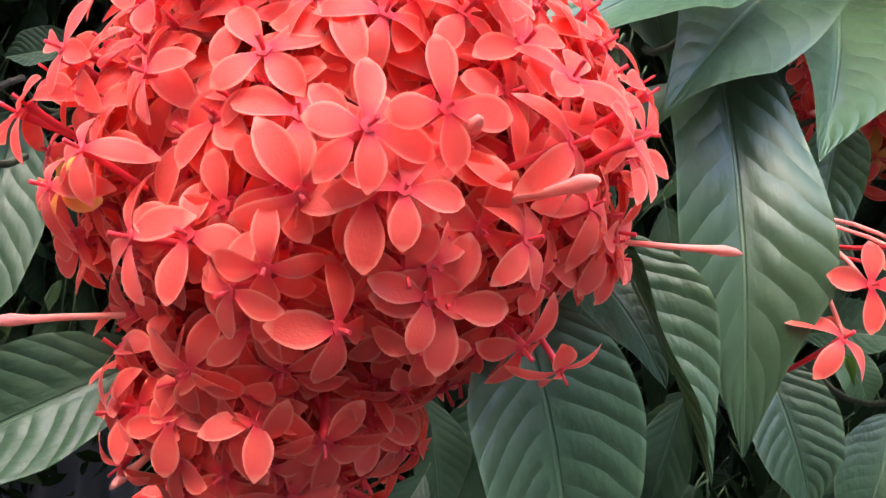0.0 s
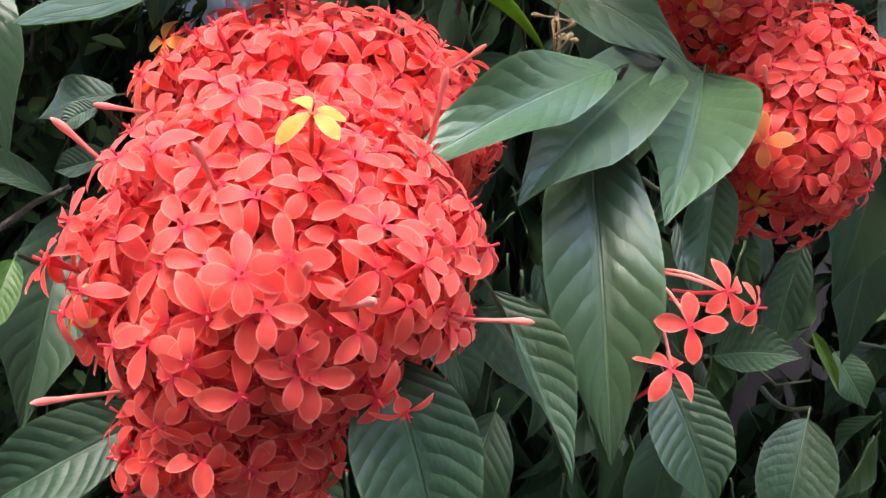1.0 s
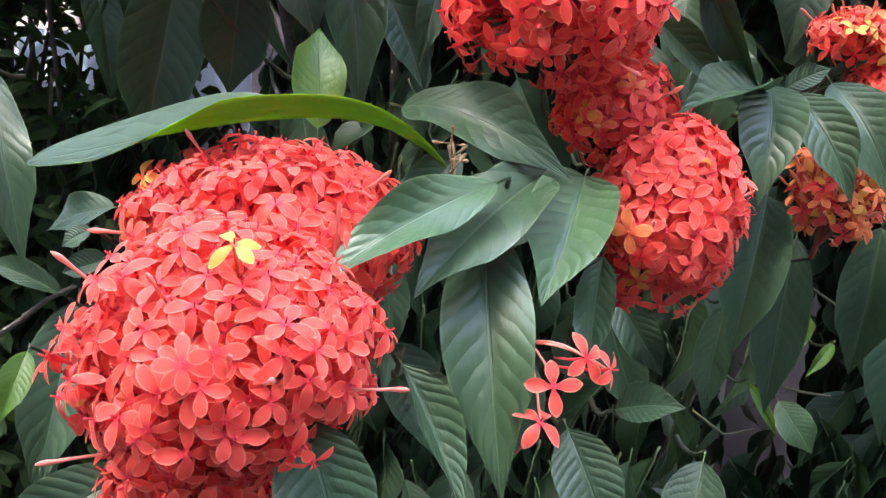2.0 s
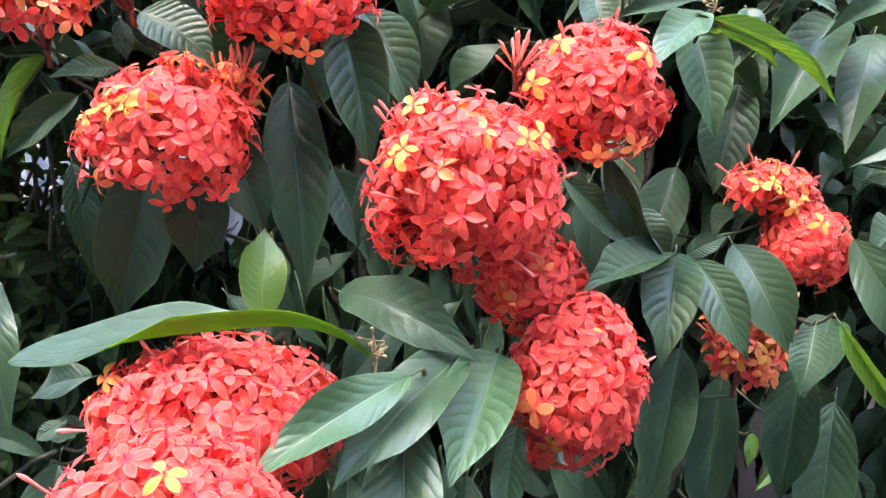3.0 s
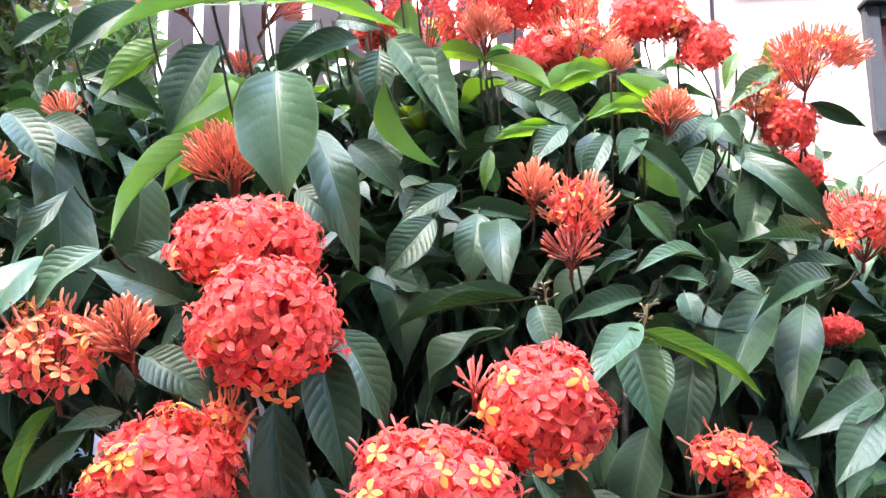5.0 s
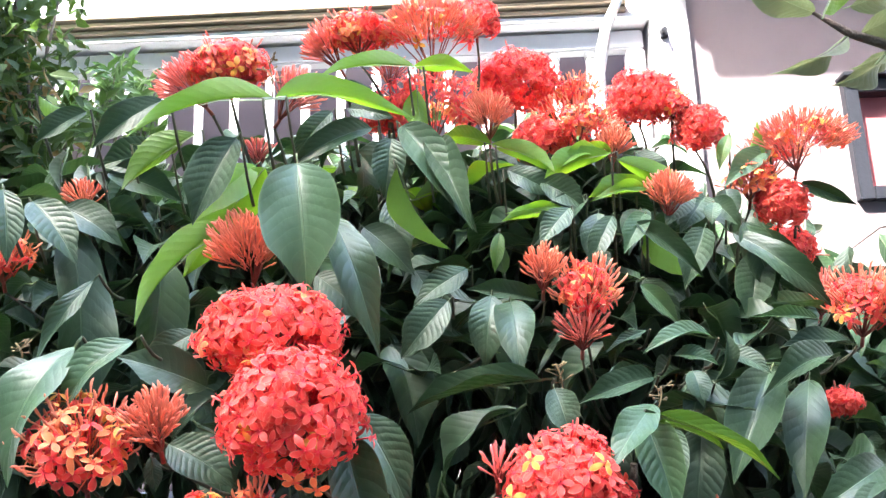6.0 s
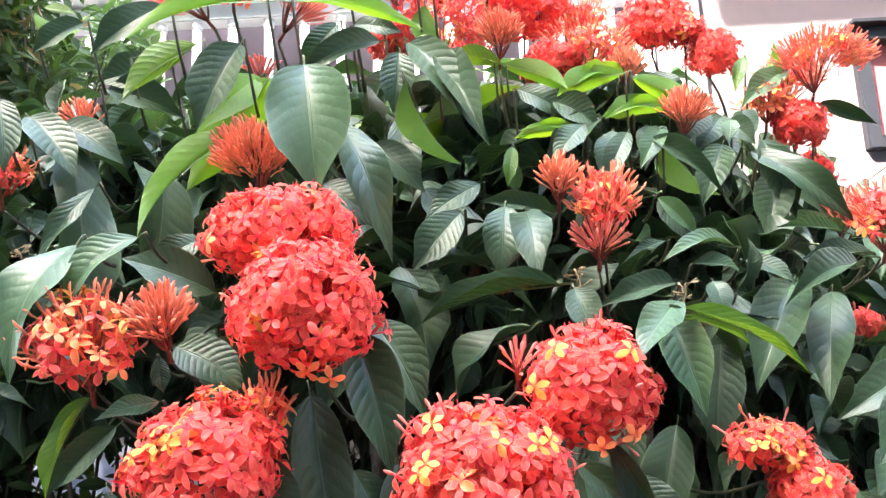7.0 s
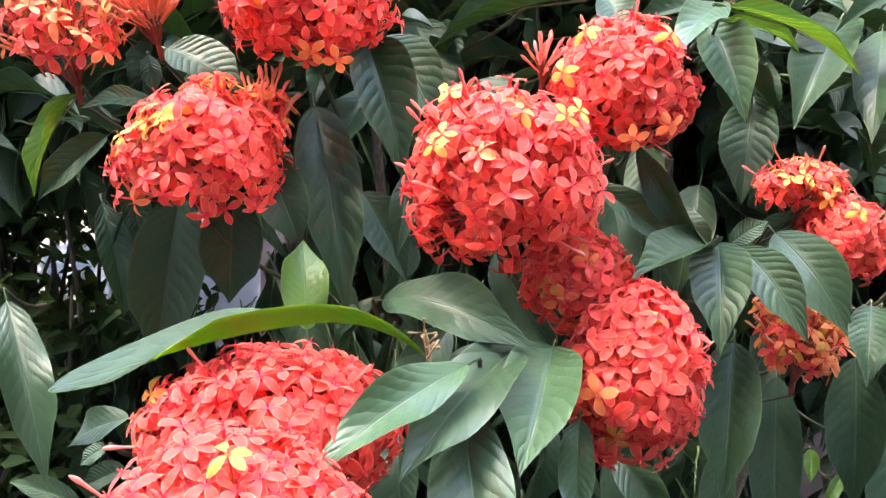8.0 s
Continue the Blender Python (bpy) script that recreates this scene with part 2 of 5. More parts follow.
# ---- leaves: blade of length 1 along y, width 1 across x, upper side to z ----
def blade_data(name, arch, fold, wave, seed, slots, rows=72, cols=12, relief=0.0032):
    rnd = random.Random(seed)
    bm = bmesh.new()
    uvl = bm.loops.layers.uv.new("UVMap")
    skew, ph = rnd.uniform(-0.05, 0.05), rnd.uniform(0, 6)
    twist = rnd.uniform(-0.12, 0.12)
    grid = {}
    for j in range(rows + 1):
        t = j / rows
        half = 0.5 * 2.84 * t ** 0.66 * (1 - t) ** 0.86
        half *= 1 - 0.52 * max(0.0, (t - 0.70) / 0.30) ** 0.85
        half = max(half, 0.016 if t < 0.5 else 0.0015)
        for i in range(cols + 1):
            s = 2 * i / cols - 1
            k = abs(s)
            pillow = abs(math.sin(math.pi * (VEINS * (t - 0.11 * k - 0.085 * k * k - 0.035) - 0.5))) ** 0.55
            z = arch * 4 * t * (1 - t) + fold * half * k ** 1.3 + relief * (pillow - 0.6) * min(1, 4 * k) * (1 - 0.75 * k ** 3) * min(1, 3 * half)
            z += wave * math.sin(ph + 8 * t + (2 if s > 0 else 0)) * k * k * half + twist * s * half * t
            x = half * s + skew * math.sin(math.pi * t) + 0.005 * math.sin(23 * t + ph) * k
            grid[j, i] = bm.verts.new((x, t, z))
    for j in range(rows):
        for i in range(cols):
            quad = [(j, i), (j, i + 1), (j + 1, i + 1), (j + 1, i)]
            f = bm.faces.new([grid[q] for q in quad])
            f.smooth = True
            for loop, (a, b) in zip(f.loops, quad):
                loop[uvl].uv = (b / cols, a / rows)
    # leaf stalk and midrib under the blade
    n0 = len(bm.faces)
    tube(bm, [(0, -0.09, -0.03), (0, -0.04, -0.012), (0, 0.03, -0.008), (skew * 0.8, 0.35, arch * 0.9 - 0.010), (skew, 0.6, arch * 0.95 - 0.008)], [0.013, 0.012, 0.011, 0.006, 0.003], 6)
    bm.faces.ensure_lookup_table()
    for f in bm.faces[n0:]:
        f.material_index = 1
    me = bpy.data.meshes.new(name)
    bm.to_mesh(me)
    bm.free()
    for m in slots:
        me.materials.append(m)
    return me


BLADES = {}
for tone, top in LEAF_TOP.items():
    for level, arch in enumerate((0.03, 0.09, 0.17)):
        BLADES[tone, level] = [blade_data("leaf", arch, fold, wave, 7 * level + k, (top, LEAF_STALK))
                               for k, (fold, wave) in enumerate(((0.20, 0.05), (0.32, 0.08), (0.12, 0.11)))]

# ---- the shrub ----
shrub = tagged(new("ixora_shrub"), "tall evergreen shrub with coral-red flower heads and drooping glossy leaves", "shrub")
shrub.location = (0.25, 0.75, 0.0)
bpy.context.view_layer.update()
pick = random.Random(5)
STARTS = []


def leaf_matrix(base, tip, width, normal):
    base, tip = Vector(base), Vector(tip)
    y = tip - base
    length = y.length
    y.normalize()
    z = Vector(normal)
    z = (z - y * z.dot(y)).normalized()
    x = y.cross(z)
    m = Matrix((x * width, y * length, z * length)).transposed().to_4x4()
    m.translation = base
    return m


def leaf(base, tip, width, normal, level, tone, stub=True):
    """One leaf from its stalk's end to its tip; normal: where its upper side faces."""
    ob = new("leaf", pick.choice(BLADES[tone, level]))
    ob.parent = shrub
    ob.matrix_parent_inverse = shrub.matrix_world.inverted()
    ob.matrix_basis = leaf_matrix(base, tip, width, normal)
    if stub:
        STARTS.append(ob.matrix_basis @ Vector((0, -0.09, -0.03)))
    return ob


# ---- florets, buds: face to z, tube down -z, in metres ----
def petal(bm, uvl, turn, length, width, curl, cup, lift, rows=8, cols=4, mat=0):
    grid = {}
    c, s = math.cos(turn), math.sin(turn)
    for j in range(rows + 1):
        t = j / rows
        if t > 0.56:
            half = max(0.0, 1 - ((t - 0.56) / 0.445) ** 2) ** 0.68
        else:
            half = 0.26 + 0.74 * math.sin(math.pi / 2 * t / 0.56) ** 1.2
        half = max(half * width * 0.5, 0.0003)
        for i in range(cols + 1):
            a = 2 * i / cols - 1
            x, y = 0.0012 + length * t, half * a
            z = lift * t - curl * t * t * length + cup * half * a * a
            grid[j, i] = bm.verts.new((c * x - s * y, s * x + c * y, z))
    for j in range(rows):
        for i in range(cols):
            quad = [(j, i), (j + 1, i), (j + 1, i + 1), (j, i + 1)]
            f = bm.faces.new([grid[q] for q in quad])
            f.smooth, f.material_index = True, mat
            for loop, (a, b) in zip(f.loops, quad):
                loop[uvl].uv = (b / cols, a / rows)


def floret_data(seed, mats, curl, stretch=1.0):
    rnd = random.Random(seed)
    bm = bmesh.new()
    uvl = bm.loops.layers.uv.new("UVMap")
    for k in range(4):
        petal(bm, uvl, k * math.pi / 2 + rnd.uniform(-0.18, 0.18), 0.0124 * stretch * rnd.uniform(0.86, 1.08), 0.0070 * rnd.uniform(0.88, 1.12),
              curl * rnd.uniform(0.6, 1.4), rnd.uniform(-0.25, 0.35), 0.001 + 0.003 * rnd.uniform(-0.4, 1))
    n0 = len(bm.faces)
    tube(bm, [(0, 0, 0.0006), (0, 0, -0.004), (0.001, 0, -0.02), (0.003, 0.001, -0.036)], [0.0017, 0.0010, 0.0008, 0.0007], 5)
    tube(bm, [(0, 0, 0.0), (0.0003, 0, 0.0045)], [0.0004, 0.0006], 4)
    bm.faces.ensure_lookup_table()
    for f in bm.faces[n0:]:
        f.material_index = 1
    me = bpy.data.meshes.new("floret")
    bm.to_mesh(me)
    bm.free()
    for m in mats:
        me.materials.append(m)
    return me


def bud_data(seed, mats, length=0.034):
    rnd = random.Random(seed)
    bm = bmesh.new()
    b = rnd.uniform(-0.003, 0.003)
    tube(bm, [(0, 0, -length * 0.4), (b, 0, length * 0.1), (b, b, length * 0.3), (b, b, length * 0.44), (0.5 * b, b, length * 0.54), (0, b, length * 0.6)],
         [0.0008, 0.0009, 0.0011, 0.0016, 0.0012, 0.0003], 6)
    me = bpy.data.meshes.new("bud")
    bm.to_mesh(me)
    bm.free()
    for m in mats:
        me.materials.append(m)
    return me


FLORET = {
    "r": [floret_data(k, (RED, RED), 0.22 + 0.11 * k) for k in range(8)],
    "o": [floret_data(20 + k, (ORANGE, ORANGE), 0.3 + 0.15 * k) for k in range(3)],
    "y": [floret_data(30 + k, (YELLOW, ORANGE), 0.35 + 0.15 * k) for k in range(3)],
    "b": [bud_data(k, (BUD,)) for k in range(4)],
    "p": [bud_data(10 + k, (PINKBUD,), 0.03) for k in range(3)],
}
# shares of red, orange, yellow florets, orange and pink buds
MIX = {
    "red": ("coral-red domed flower head of four-petalled florets", (0.976, 0.002, 0.004, 0.0, 0.018)),
    "redy": ("coral-red domed flower head with a few yellow florets on top", (0.95, 0.015, 0.0, 0.0, 0.035)),
    "redo": ("deep red flower head with some orange florets below", (0.89, 0.06, 0.01, 0.02, 0.02)),
    "yellowtop": ("coral-red flower head with pale yellow florets on top", (0.94, 0.02, 0.0, 0.0, 0.04)),
    "orange": ("loose orange-red flower head with open tubes", (0.30, 0.32, 0.05, 0.33, 0.0)),
    "orangefl": ("red flower head with a few yellow florets and pink buds round its rim", (0.66, 0.12, 0.035, 0.085, 0.10)),
    "orangebud": ("half-open flower head of orange buds and red florets", (0.34, 0.08, 0.05, 0.53, 0.0)),
    "rimmed": ("pale red flower head with yellow florets and a rim of pink buds", (0.52, 0.28, 0.06, 0.0, 0.14)),
    "bud": ("cluster of unopened orange-brown buds", (0, 0, 0, 1.0, 0)),
    "pinkbud": ("cluster of unopened pinkish buds", (0, 0, 0, 0.1, 0.9)),
    "umbel": ("flat-topped flower head of orange buds on dark branching stalks", (0.05, 0.03, 0.01, 0.66, 0.25)),
}
HEAD_AXIS = Vector((0.0, -0.62, 0.78)).normalized()


HEADS, ROOTS, CENTRES = [], [], []


def joined_pieces(name, pieces, parent):
    """Pieces that cannot be told apart, as one mesh of kind stuff under their head."""
    V, F, S, U, base, slots = [], [], [], [], 0, []
    for me, m in pieces:
        n = len(me.vertices)
        co = np.empty(3 * n)
        me.vertices.foreach_get("co", co)
        m = np.array(m)
        V.append(co.reshape(n, 3) @ m[:3, :3].T + m[:3, 3])
        for mat in me.materials:
            if mat not in slots:
                slots.append(mat)
        for p in me.polygons:
            F.append([base + i for i in p.vertices])
            S.append(slots.index(me.materials[p.material_index]))
        uv = np.zeros(2 * len(me.loops))
        if me.uv_layers:
            me.uv_layers[0].data.foreach_get("uv", uv)
        U.append(uv)
        base += n
    me = bpy.data.meshes.new(name)
    me.from_pydata(np.concatenate(V).tolist(), [], F)
    me.polygons.foreach_set("material_index", S)
    me.polygons.foreach_set("use_smooth", [True] * len(S))
    me.uv_layers.new(name="UVMap").data.foreach_set("uv", np.concatenate(U))
    for mat in slots:
        me.materials.append(mat)
    ob = new(name, me)
    ob.parent = parent
    return tagged(ob, kind="stuff")


def head(centre, wide, tall, mix, count, size=1.0, axis=None, reach=None, dome=0.0):
    """A flower head: its stalks as one mesh, every floret and bud that can be told apart a piece on it, the hidden ones joined.
    dome: how far the under side is drawn up, from 0 (a ball) to 1 (a flat-bottomed dome)."""
    label, shares = MIX[mix]
    rnd = random.Random(int(1e4 * (abs(centre[0]) + 7 * centre[2])))
    axis = Vector(axis).normalized() if axis else HEAD_AXIS
    budlike = mix in ("bud", "pinkbud", "umbel", "orangebud")
    loose = mix in ("orange", "orangefl", "orangebud")
    if loose and axis is HEAD_AXIS:
        axis = Vector((0.0, -0.42, 0.91))
    if reach is None:
        reach = 108 if loose else 95 if budlike else 140 if wide > 0.07 else 126
    if budlike or loose:
        wide, tall = 1.12 * wide, 1.15 * tall
    turn = axis.to_track_quat("Z", "Y").to_matrix()
    c = Vector(centre)
    spots = []
    golden = math.pi * (3 - math.sqrt(5))
    low = math.cos(radians(reach))
    count = round(count * (6.0 if mix == "umbel" else 3.3 if mix == "bud" else 2.6 if budlike else 2.3 if loose else 3.0))
    for k in range(count):
        h = 1 - (1 - low) * (k + 0.5) / count
        r = math.sqrt(max(0, 1 - h * h))
        a = k * golden + rnd.uniform(-0.35, 0.35)
        d = turn @ Vector((r * math.cos(a), r * math.sin(a), h))
        d = (d + Vector([rnd.uniform(-0.11, 0.11) for _ in range(3)])).normalized()
        spots.append(d)
    # stalks fan out from a point below the head's middle
    root = c - axis * tall * (0.9 if budlike or loose else 0.55)
    bm = bmesh.new()
    for k in range(11):
        d = spots[(k * len(spots)) // 11]
        end = c + Vector((d.x * wide, d.y * wide, d.z * tall)) * (0.55 if not budlike else 0.6)
        tube(bm, bent(root, end, axis * -0.004, 4), [0.0016, 0.0012, 0.0010, 0.0008], 5)
    tube(bm, [root - axis * 0.012, root + axis * 0.004], [0.0022, 0.0020], 6)
    ob = part("flower_head", bm, STALK, shrub, label)
    wobble = Vector([rnd.uniform(0, 50) for _ in range(3)])
    hidden, shown = [], 0
    for d in spots:
        under = max(0.0, -d.z)
        pull = rnd.uniform(0.88, 1.04) if rnd.random() < 0.70 else rnd.uniform(0.74, 0.88)
        if d.z < -0.25:
            pull = rnd.uniform(0.76, 1.08)
        place = c + Vector((d.x * wide, d.y * wide, d.z * tall * (1 - 0.75 * dome * (1 if d.z < 0 else 0)))) * pull * (0.95 if not budlike else 0.72) * (1 + (0.14 if wide > 0.07 else 0.20) * noise.noise(d * 2.1 + wobble))
        u, acc, kind = rnd.random(), 0.0, "r"
        for key, share in zip("roybp", shares):
            acc += share
            if u < acc:
                kind = key
                break
        if mix == "yellowtop" and 0.85 * d.z - 0.45 * d.x - 0.3 * d.y > 0.58 and rnd.random() < 0.42:
            kind = "y"
        if mix == "redy" and d.z > 0.6 and rnd.random() < 0.03:
            kind = "y"
        if kind in "bp":
            z = (place - root).normalized()
            z = (z + 0.35 * d + Vector([rnd.uniform(-0.08, 0.08) for _ in range(3)])).normalized()
        else:
            n = Vector((d.x / wide, d.y / wide, d.z / tall)).normalized()
            if loose:
                n = (0.5 * n + (place - root).normalized()).normalized()
            z = (n + Vector((0, 0, 0.25 - 0.2 * under)) + Vector([rnd.uniform(-0.42, 0.42) for _ in range(3)])).normalized()
        q = z.to_track_quat("Z", "Y") @ Euler((0, 0, rnd.uniform(0, math.tau))).to_quaternion()
        s = size * rnd.uniform(0.84, 1.1) * ((0.82 if mix == "umbel" else 1.0) if kind in "bp" else 0.98)
        m = Matrix.LocRotScale(place, q, (s, s, s))
        data = rnd.choice(FLORET[kind])
        if d.y > 0.12 or shown >= 300:
            hidden.append((data, m))
            continue
        shown += 1
        f = new("bud" if kind in "bp" else "floret", data)
        f.parent = ob
        f.matrix_basis = m
    if not budlike and not loose:
        # inner florets that close the gaps
        for d in spots[::2]:
            if d.z < -0.35:
                continue
            place = c + Vector((d.x * wide, d.y * wide, d.z * tall * (1 - 0.75 * dome * (1 if d.z < 0 else 0)))) * 0.80
            q = d.to_track_quat("Z", "Y") @ Euler((0.3, 0.2, rnd.uniform(0, math.tau))).to_quaternion()
            hidden.append((rnd.choice(FLORET["r"]), Matrix.LocRotScale(place, q, (size, size, size))))
    if hidden:
        joined_pieces("floret_filling", hidden, ob)
    HEADS.append(ob)
    CENTRES.append((c, wide, tall))
    ROOTS.append(root - axis * 0.012)
    return ob


# ---- ground ----
bm = bmesh.new()
n, size = 60, 60.0
grid = [[None] * (n + 1) for _ in range(n + 1)]
for i in range(n + 1):
    for j in range(n + 1):
        u, v = 2 * i / n - 1, 2 * j / n - 1
        x, y = size * u * abs(u) ** 2, size * v * abs(v) ** 2
        grid[i][j] = bm.verts.new((x, y, 0.03 * noise.noise((x * 1.7, y * 1.7, 0)) if abs(x) < 2 and abs(y) < 1.6 else -0.03))
for i in range(n):
    for j in range(n):
        bm.faces.new((grid[i][j], grid[i + 1][j], grid[i + 1][j + 1], grid[i][j + 1])).smooth = True
tagged(part("ground", bm, SOIL), "dark damp garden soil", "ground", kind="structure")

# ---- the house behind the shrub: front in the plane y = FRONT ----
FRONT = 1.72
house = tagged(new("house"), "white and mauve painted house front with barred opening", "house")
house.location = (0.3, FRONT, 0)
bpy.context.view_layer.update()


def slab(name, lo, hi, mat, parent, bevel=0.004, label=""):
    return part(name, box(bmesh.new(), lo, hi, bevel), mat, parent, label)


# lower wall under the opening, side wall with the window hole, wall above
slab("wall", (-2.6, FRONT + 0.02, -0.05), (0.772, FRONT + 0.20, 1.98), MAUVE_WALL, house, 0.004, "mauve-grey painted wall")
WIN = (1.256, 1.86, 2.140, 2.470)


def wall_with_hole(x0, x1, z0, z1, hole, y0, y1):
    """One wall mesh with a hole that goes through it."""
    bm = bmesh.new()
    xs, zs = (x0, hole[0], hole[1], x1), (z0, hole[2], hole[3], z1)
    v = {(i, j, k): bm.verts.new((xs[i], y, zs[j])) for i in range(4) for j in range(4) for k, y in enumerate((y0, y1))}
    for i in range(3):
        for j in range(3):
            if (i, j) != (1, 1):
                bm.faces.new((v[i, j, 0], v[i + 1, j, 0], v[i + 1, j + 1, 0], v[i, j + 1, 0]))
                bm.faces.new((v[i, j, 1], v[i, j + 1, 1], v[i + 1, j + 1, 1], v[i + 1, j, 1]))
    rim = [(0, 0), (1, 0), (2, 0), (3, 0), (3, 1), (3, 2), (3, 3), (2, 3), (1, 3), (0, 3), (0, 2), (0, 1)]
    for loop in (rim, [(1, 1), (1, 2), (2, 2), (2, 1)]):
        for p, q in zip(loop, loop[1:] + loop[:1]):
            bm.faces.new((v[(*p, 0)], v[(*p, 1)], v[(*q, 1)], v[(*q, 0)]))
    bmesh.ops.recalc_face_normals(bm, faces=bm.faces)
    return bm


wall_bm = wall_with_hole(0.868, 3.4, -0.05, 3.678, WIN, FRONT, FRONT + 0.2)
part("wall", wall_bm, MAUVE_WALL, house, "pinkish mauve painted wall, bright in the sun")
slab("backing_wall", (-2.6, FRONT + 0.42, 1.9), (0.9, FRONT + 0.5, 3.678), MAUVE_WALL, house, 0.0, "shaded mauve wall behind the bars")
slab("sill", (-2.6, FRONT - 0.02, 1.98), (0.768, FRONT + 0.20, 2.02), WHITE_PAINT, house, 0.006)
slab("post", (0.772, FRONT - 0.036, -0.05), (0.868, FRONT + 0.2, 3.678), WHITE_WALL, house, 0.006, "white square post")
# barred opening: rails, end stile, bars
slab("rail", (-2.6, FRONT + 0.03, 2.616), (0.760, FRONT + 0.075, 2.671), WHITE_PAINT, house, 0.005)
slab("rail", (-2.6, FRONT + 0.03, 2.06), (0.712, FRONT + 0.075, 2.11), WHITE_PAINT, house, 0.005)
slab("stile", (0.712, FRONT + 0.028, 2.022), (0.760, FRONT + 0.077, 2.614), WHITE_PAINT, house, 0.005)
bar_bm = bmesh.new()
tube(bar_bm, [(0, 0, 0), (0, 0, 0.50)], [0.0125, 0.0125], 12)
tube(bar_bm, [(0, 0, 0.486), (0, 0, 0.505)], [0.0155, 0.0155], 12)
first_bar = part("bar", bar_bm, WHITE_PAINT, house)
first_bar.matrix_basis = Matrix.Translation((0.614, FRONT + 0.052, 2.112))
for k in range(1, 32):
    ob = new("bar", first_bar.data)
    ob.parent, ob.matrix_parent_inverse = house, house.matrix_world.inverted()
    ob.matrix_basis = Matrix.Translation((0.614 - 0.0995 * k, FRONT + 0.052, 2.112))
# ledge and moulding over the opening
slab("ledge", (-2.6, FRONT - 0.02, 2.678), (0.768, FRONT + 0.2, 2.697), WHITE_PAINT, house, 0.003)
mould_bm = bmesh.new()
profile = [(0.0, 2.699), (-0.030, 2.699), (-0.034, 2.706), (-0.026, 2.712), (-0.044, 2.716), (-0.048, 2.724), (-0.040, 2.728), (-0.056, 2.733), (-0.058, 2.743), (0.0, 2.743)]
ends = [[mould_bm.verts.new((x, FRONT + y, z)) for y, z in profile] for x in (-2.6, 0.705)]
for k in range(len(profile)):
    j = (k + 1) % len(profile)
    mould_bm.faces.new((ends[0][k], ends[0][j], ends[1][j], ends[1][k]))
mould_bm.faces.new(ends[0])
mould_bm.faces.new(ends[1][::-1])
bmesh.ops.recalc_face_normals(mould_bm, faces=mould_bm.faces)
part("moulding", mould_bm, BROWN_PAINT, house, "tan-brown ribbed moulding")
slab("wall", (0.708, FRONT + 0.0, 2.699), (0.770, FRONT + 0.2, 3.678), WHITE_WALL, house, 0.003)
# corrugated sheet over the moulding
sheet_bm = bmesh.new()
cols = []
for k in range(760):
    x = -2.6 + 3.3 * k / 759
    d = 0.012 * math.sin(x * math.tau / 0.062)
    cols.append([sheet_bm.verts.new((x, FRONT + d + 0.02, 2.745)), sheet_bm.verts.new((x, FRONT + d + 0.10, 3.5))])
for a, b in zip(cols, cols[1:]):
    sheet_bm.faces.new((a[0], b[0], b[1], a[1])).smooth = True
part("corrugated_sheet", sheet_bm, ROOF_SHEET, house, "white corrugated sheet")
# eave over the side wall
slab("eave", (0.33, FRONT - 0.80, 3.68), (3.4, FRONT + 0.2, 3.76), MAUVE_WALL, house, 0.004, "mauve-grey eave slab")
slab("fascia", (0.365, FRONT - 0.802, 3.60), (3.4, FRONT - 0.776, 3.678), MAUVE_WALL, house, 0.003)
# small fixture on the post
fix_bm = bmesh.new()
box(fix_bm, (0.788, FRONT - 0.046, 2.605), (0.808, FRONT - 0.034, 2.632), 0.002)
tube(fix_bm, [(0.794, FRONT - 0.05, 2.62), (0.794, FRONT - 0.07, 2.617)], [0.006, 0.007], 8)
part("bracket", fix_bm, GREY_FRAME, house, "small grey metal bracket")
# window
window = new("window")
window.parent = house
window.matrix_parent_inverse = house.matrix_world.inverted()
x0, x1, z0, z1 = WIN
wf = bmesh.new()
w = 0.036
box(wf, (x0, FRONT - 0.025, z0), (x0 + w, FRONT + 0.06, z1), 0.003)
box(wf, (x1 - w, FRONT - 0.025, z0), (x1, FRONT + 0.06, z1), 0.003)
box(wf, (x0 + w, FRONT - 0.025, z0), (x1 - w, FRONT + 0.06, z0 + w), 0.003)
box(wf, (x0 + w, FRONT - 0.025, z1 - w), (x1 - w, FRONT + 0.06, z1), 0.003)
wfo = part("window_frame", wf, GREY_FRAME, house, "dark blue-grey window frame")
wfo.parent, wfo.matrix_parent_inverse = window, window.matrix_world.inverted()
pane = slab("panel", (x0 + w, FRONT + 0.02, z0 + w), (x1 - w, FRONT + 0.03, z1 - w), PINK_PANEL, house, 0.0, "pink-red window panel")
pane.parent, pane.matrix_parent_inverse = window, window.matrix_world.inverted()
drip = slab("drip_cap", (x0 - 0.008, FRONT - 0.05, z1 + 0.001), (x1 + 0.008, FRONT + 0.01, z1 + 0.012), GREY_FRAME, house, 0.002)
drip.parent, drip.matrix_parent_inverse = window, window.matrix_world.inverted()

# tall unseen wall added behind the camera's way to keep sun off the shrub
tagged(part("shade_wall_south", box(bmesh.new(), (-7, -2.9, -0.05), (7, -2.7, 7.1)), OTHER_WALL), "unseen weathered grey rendered wall added to shade the shrub", "wall", kind="structure")

# unseen walls added on both sides so that light falls mostly from above
for name, x, high in (("shade_wall_west", -3.6, 5.6), ("shade_wall_east", 4.2, 6.2)):
    tagged(part(name, box(bmesh.new(), (x - 0.1, -2.69, -0.05), (x + 0.1, 1.6, high)), OTHER_WALL), "unseen weathered grey rendered wall added to cut side light", "wall", kind="structure")

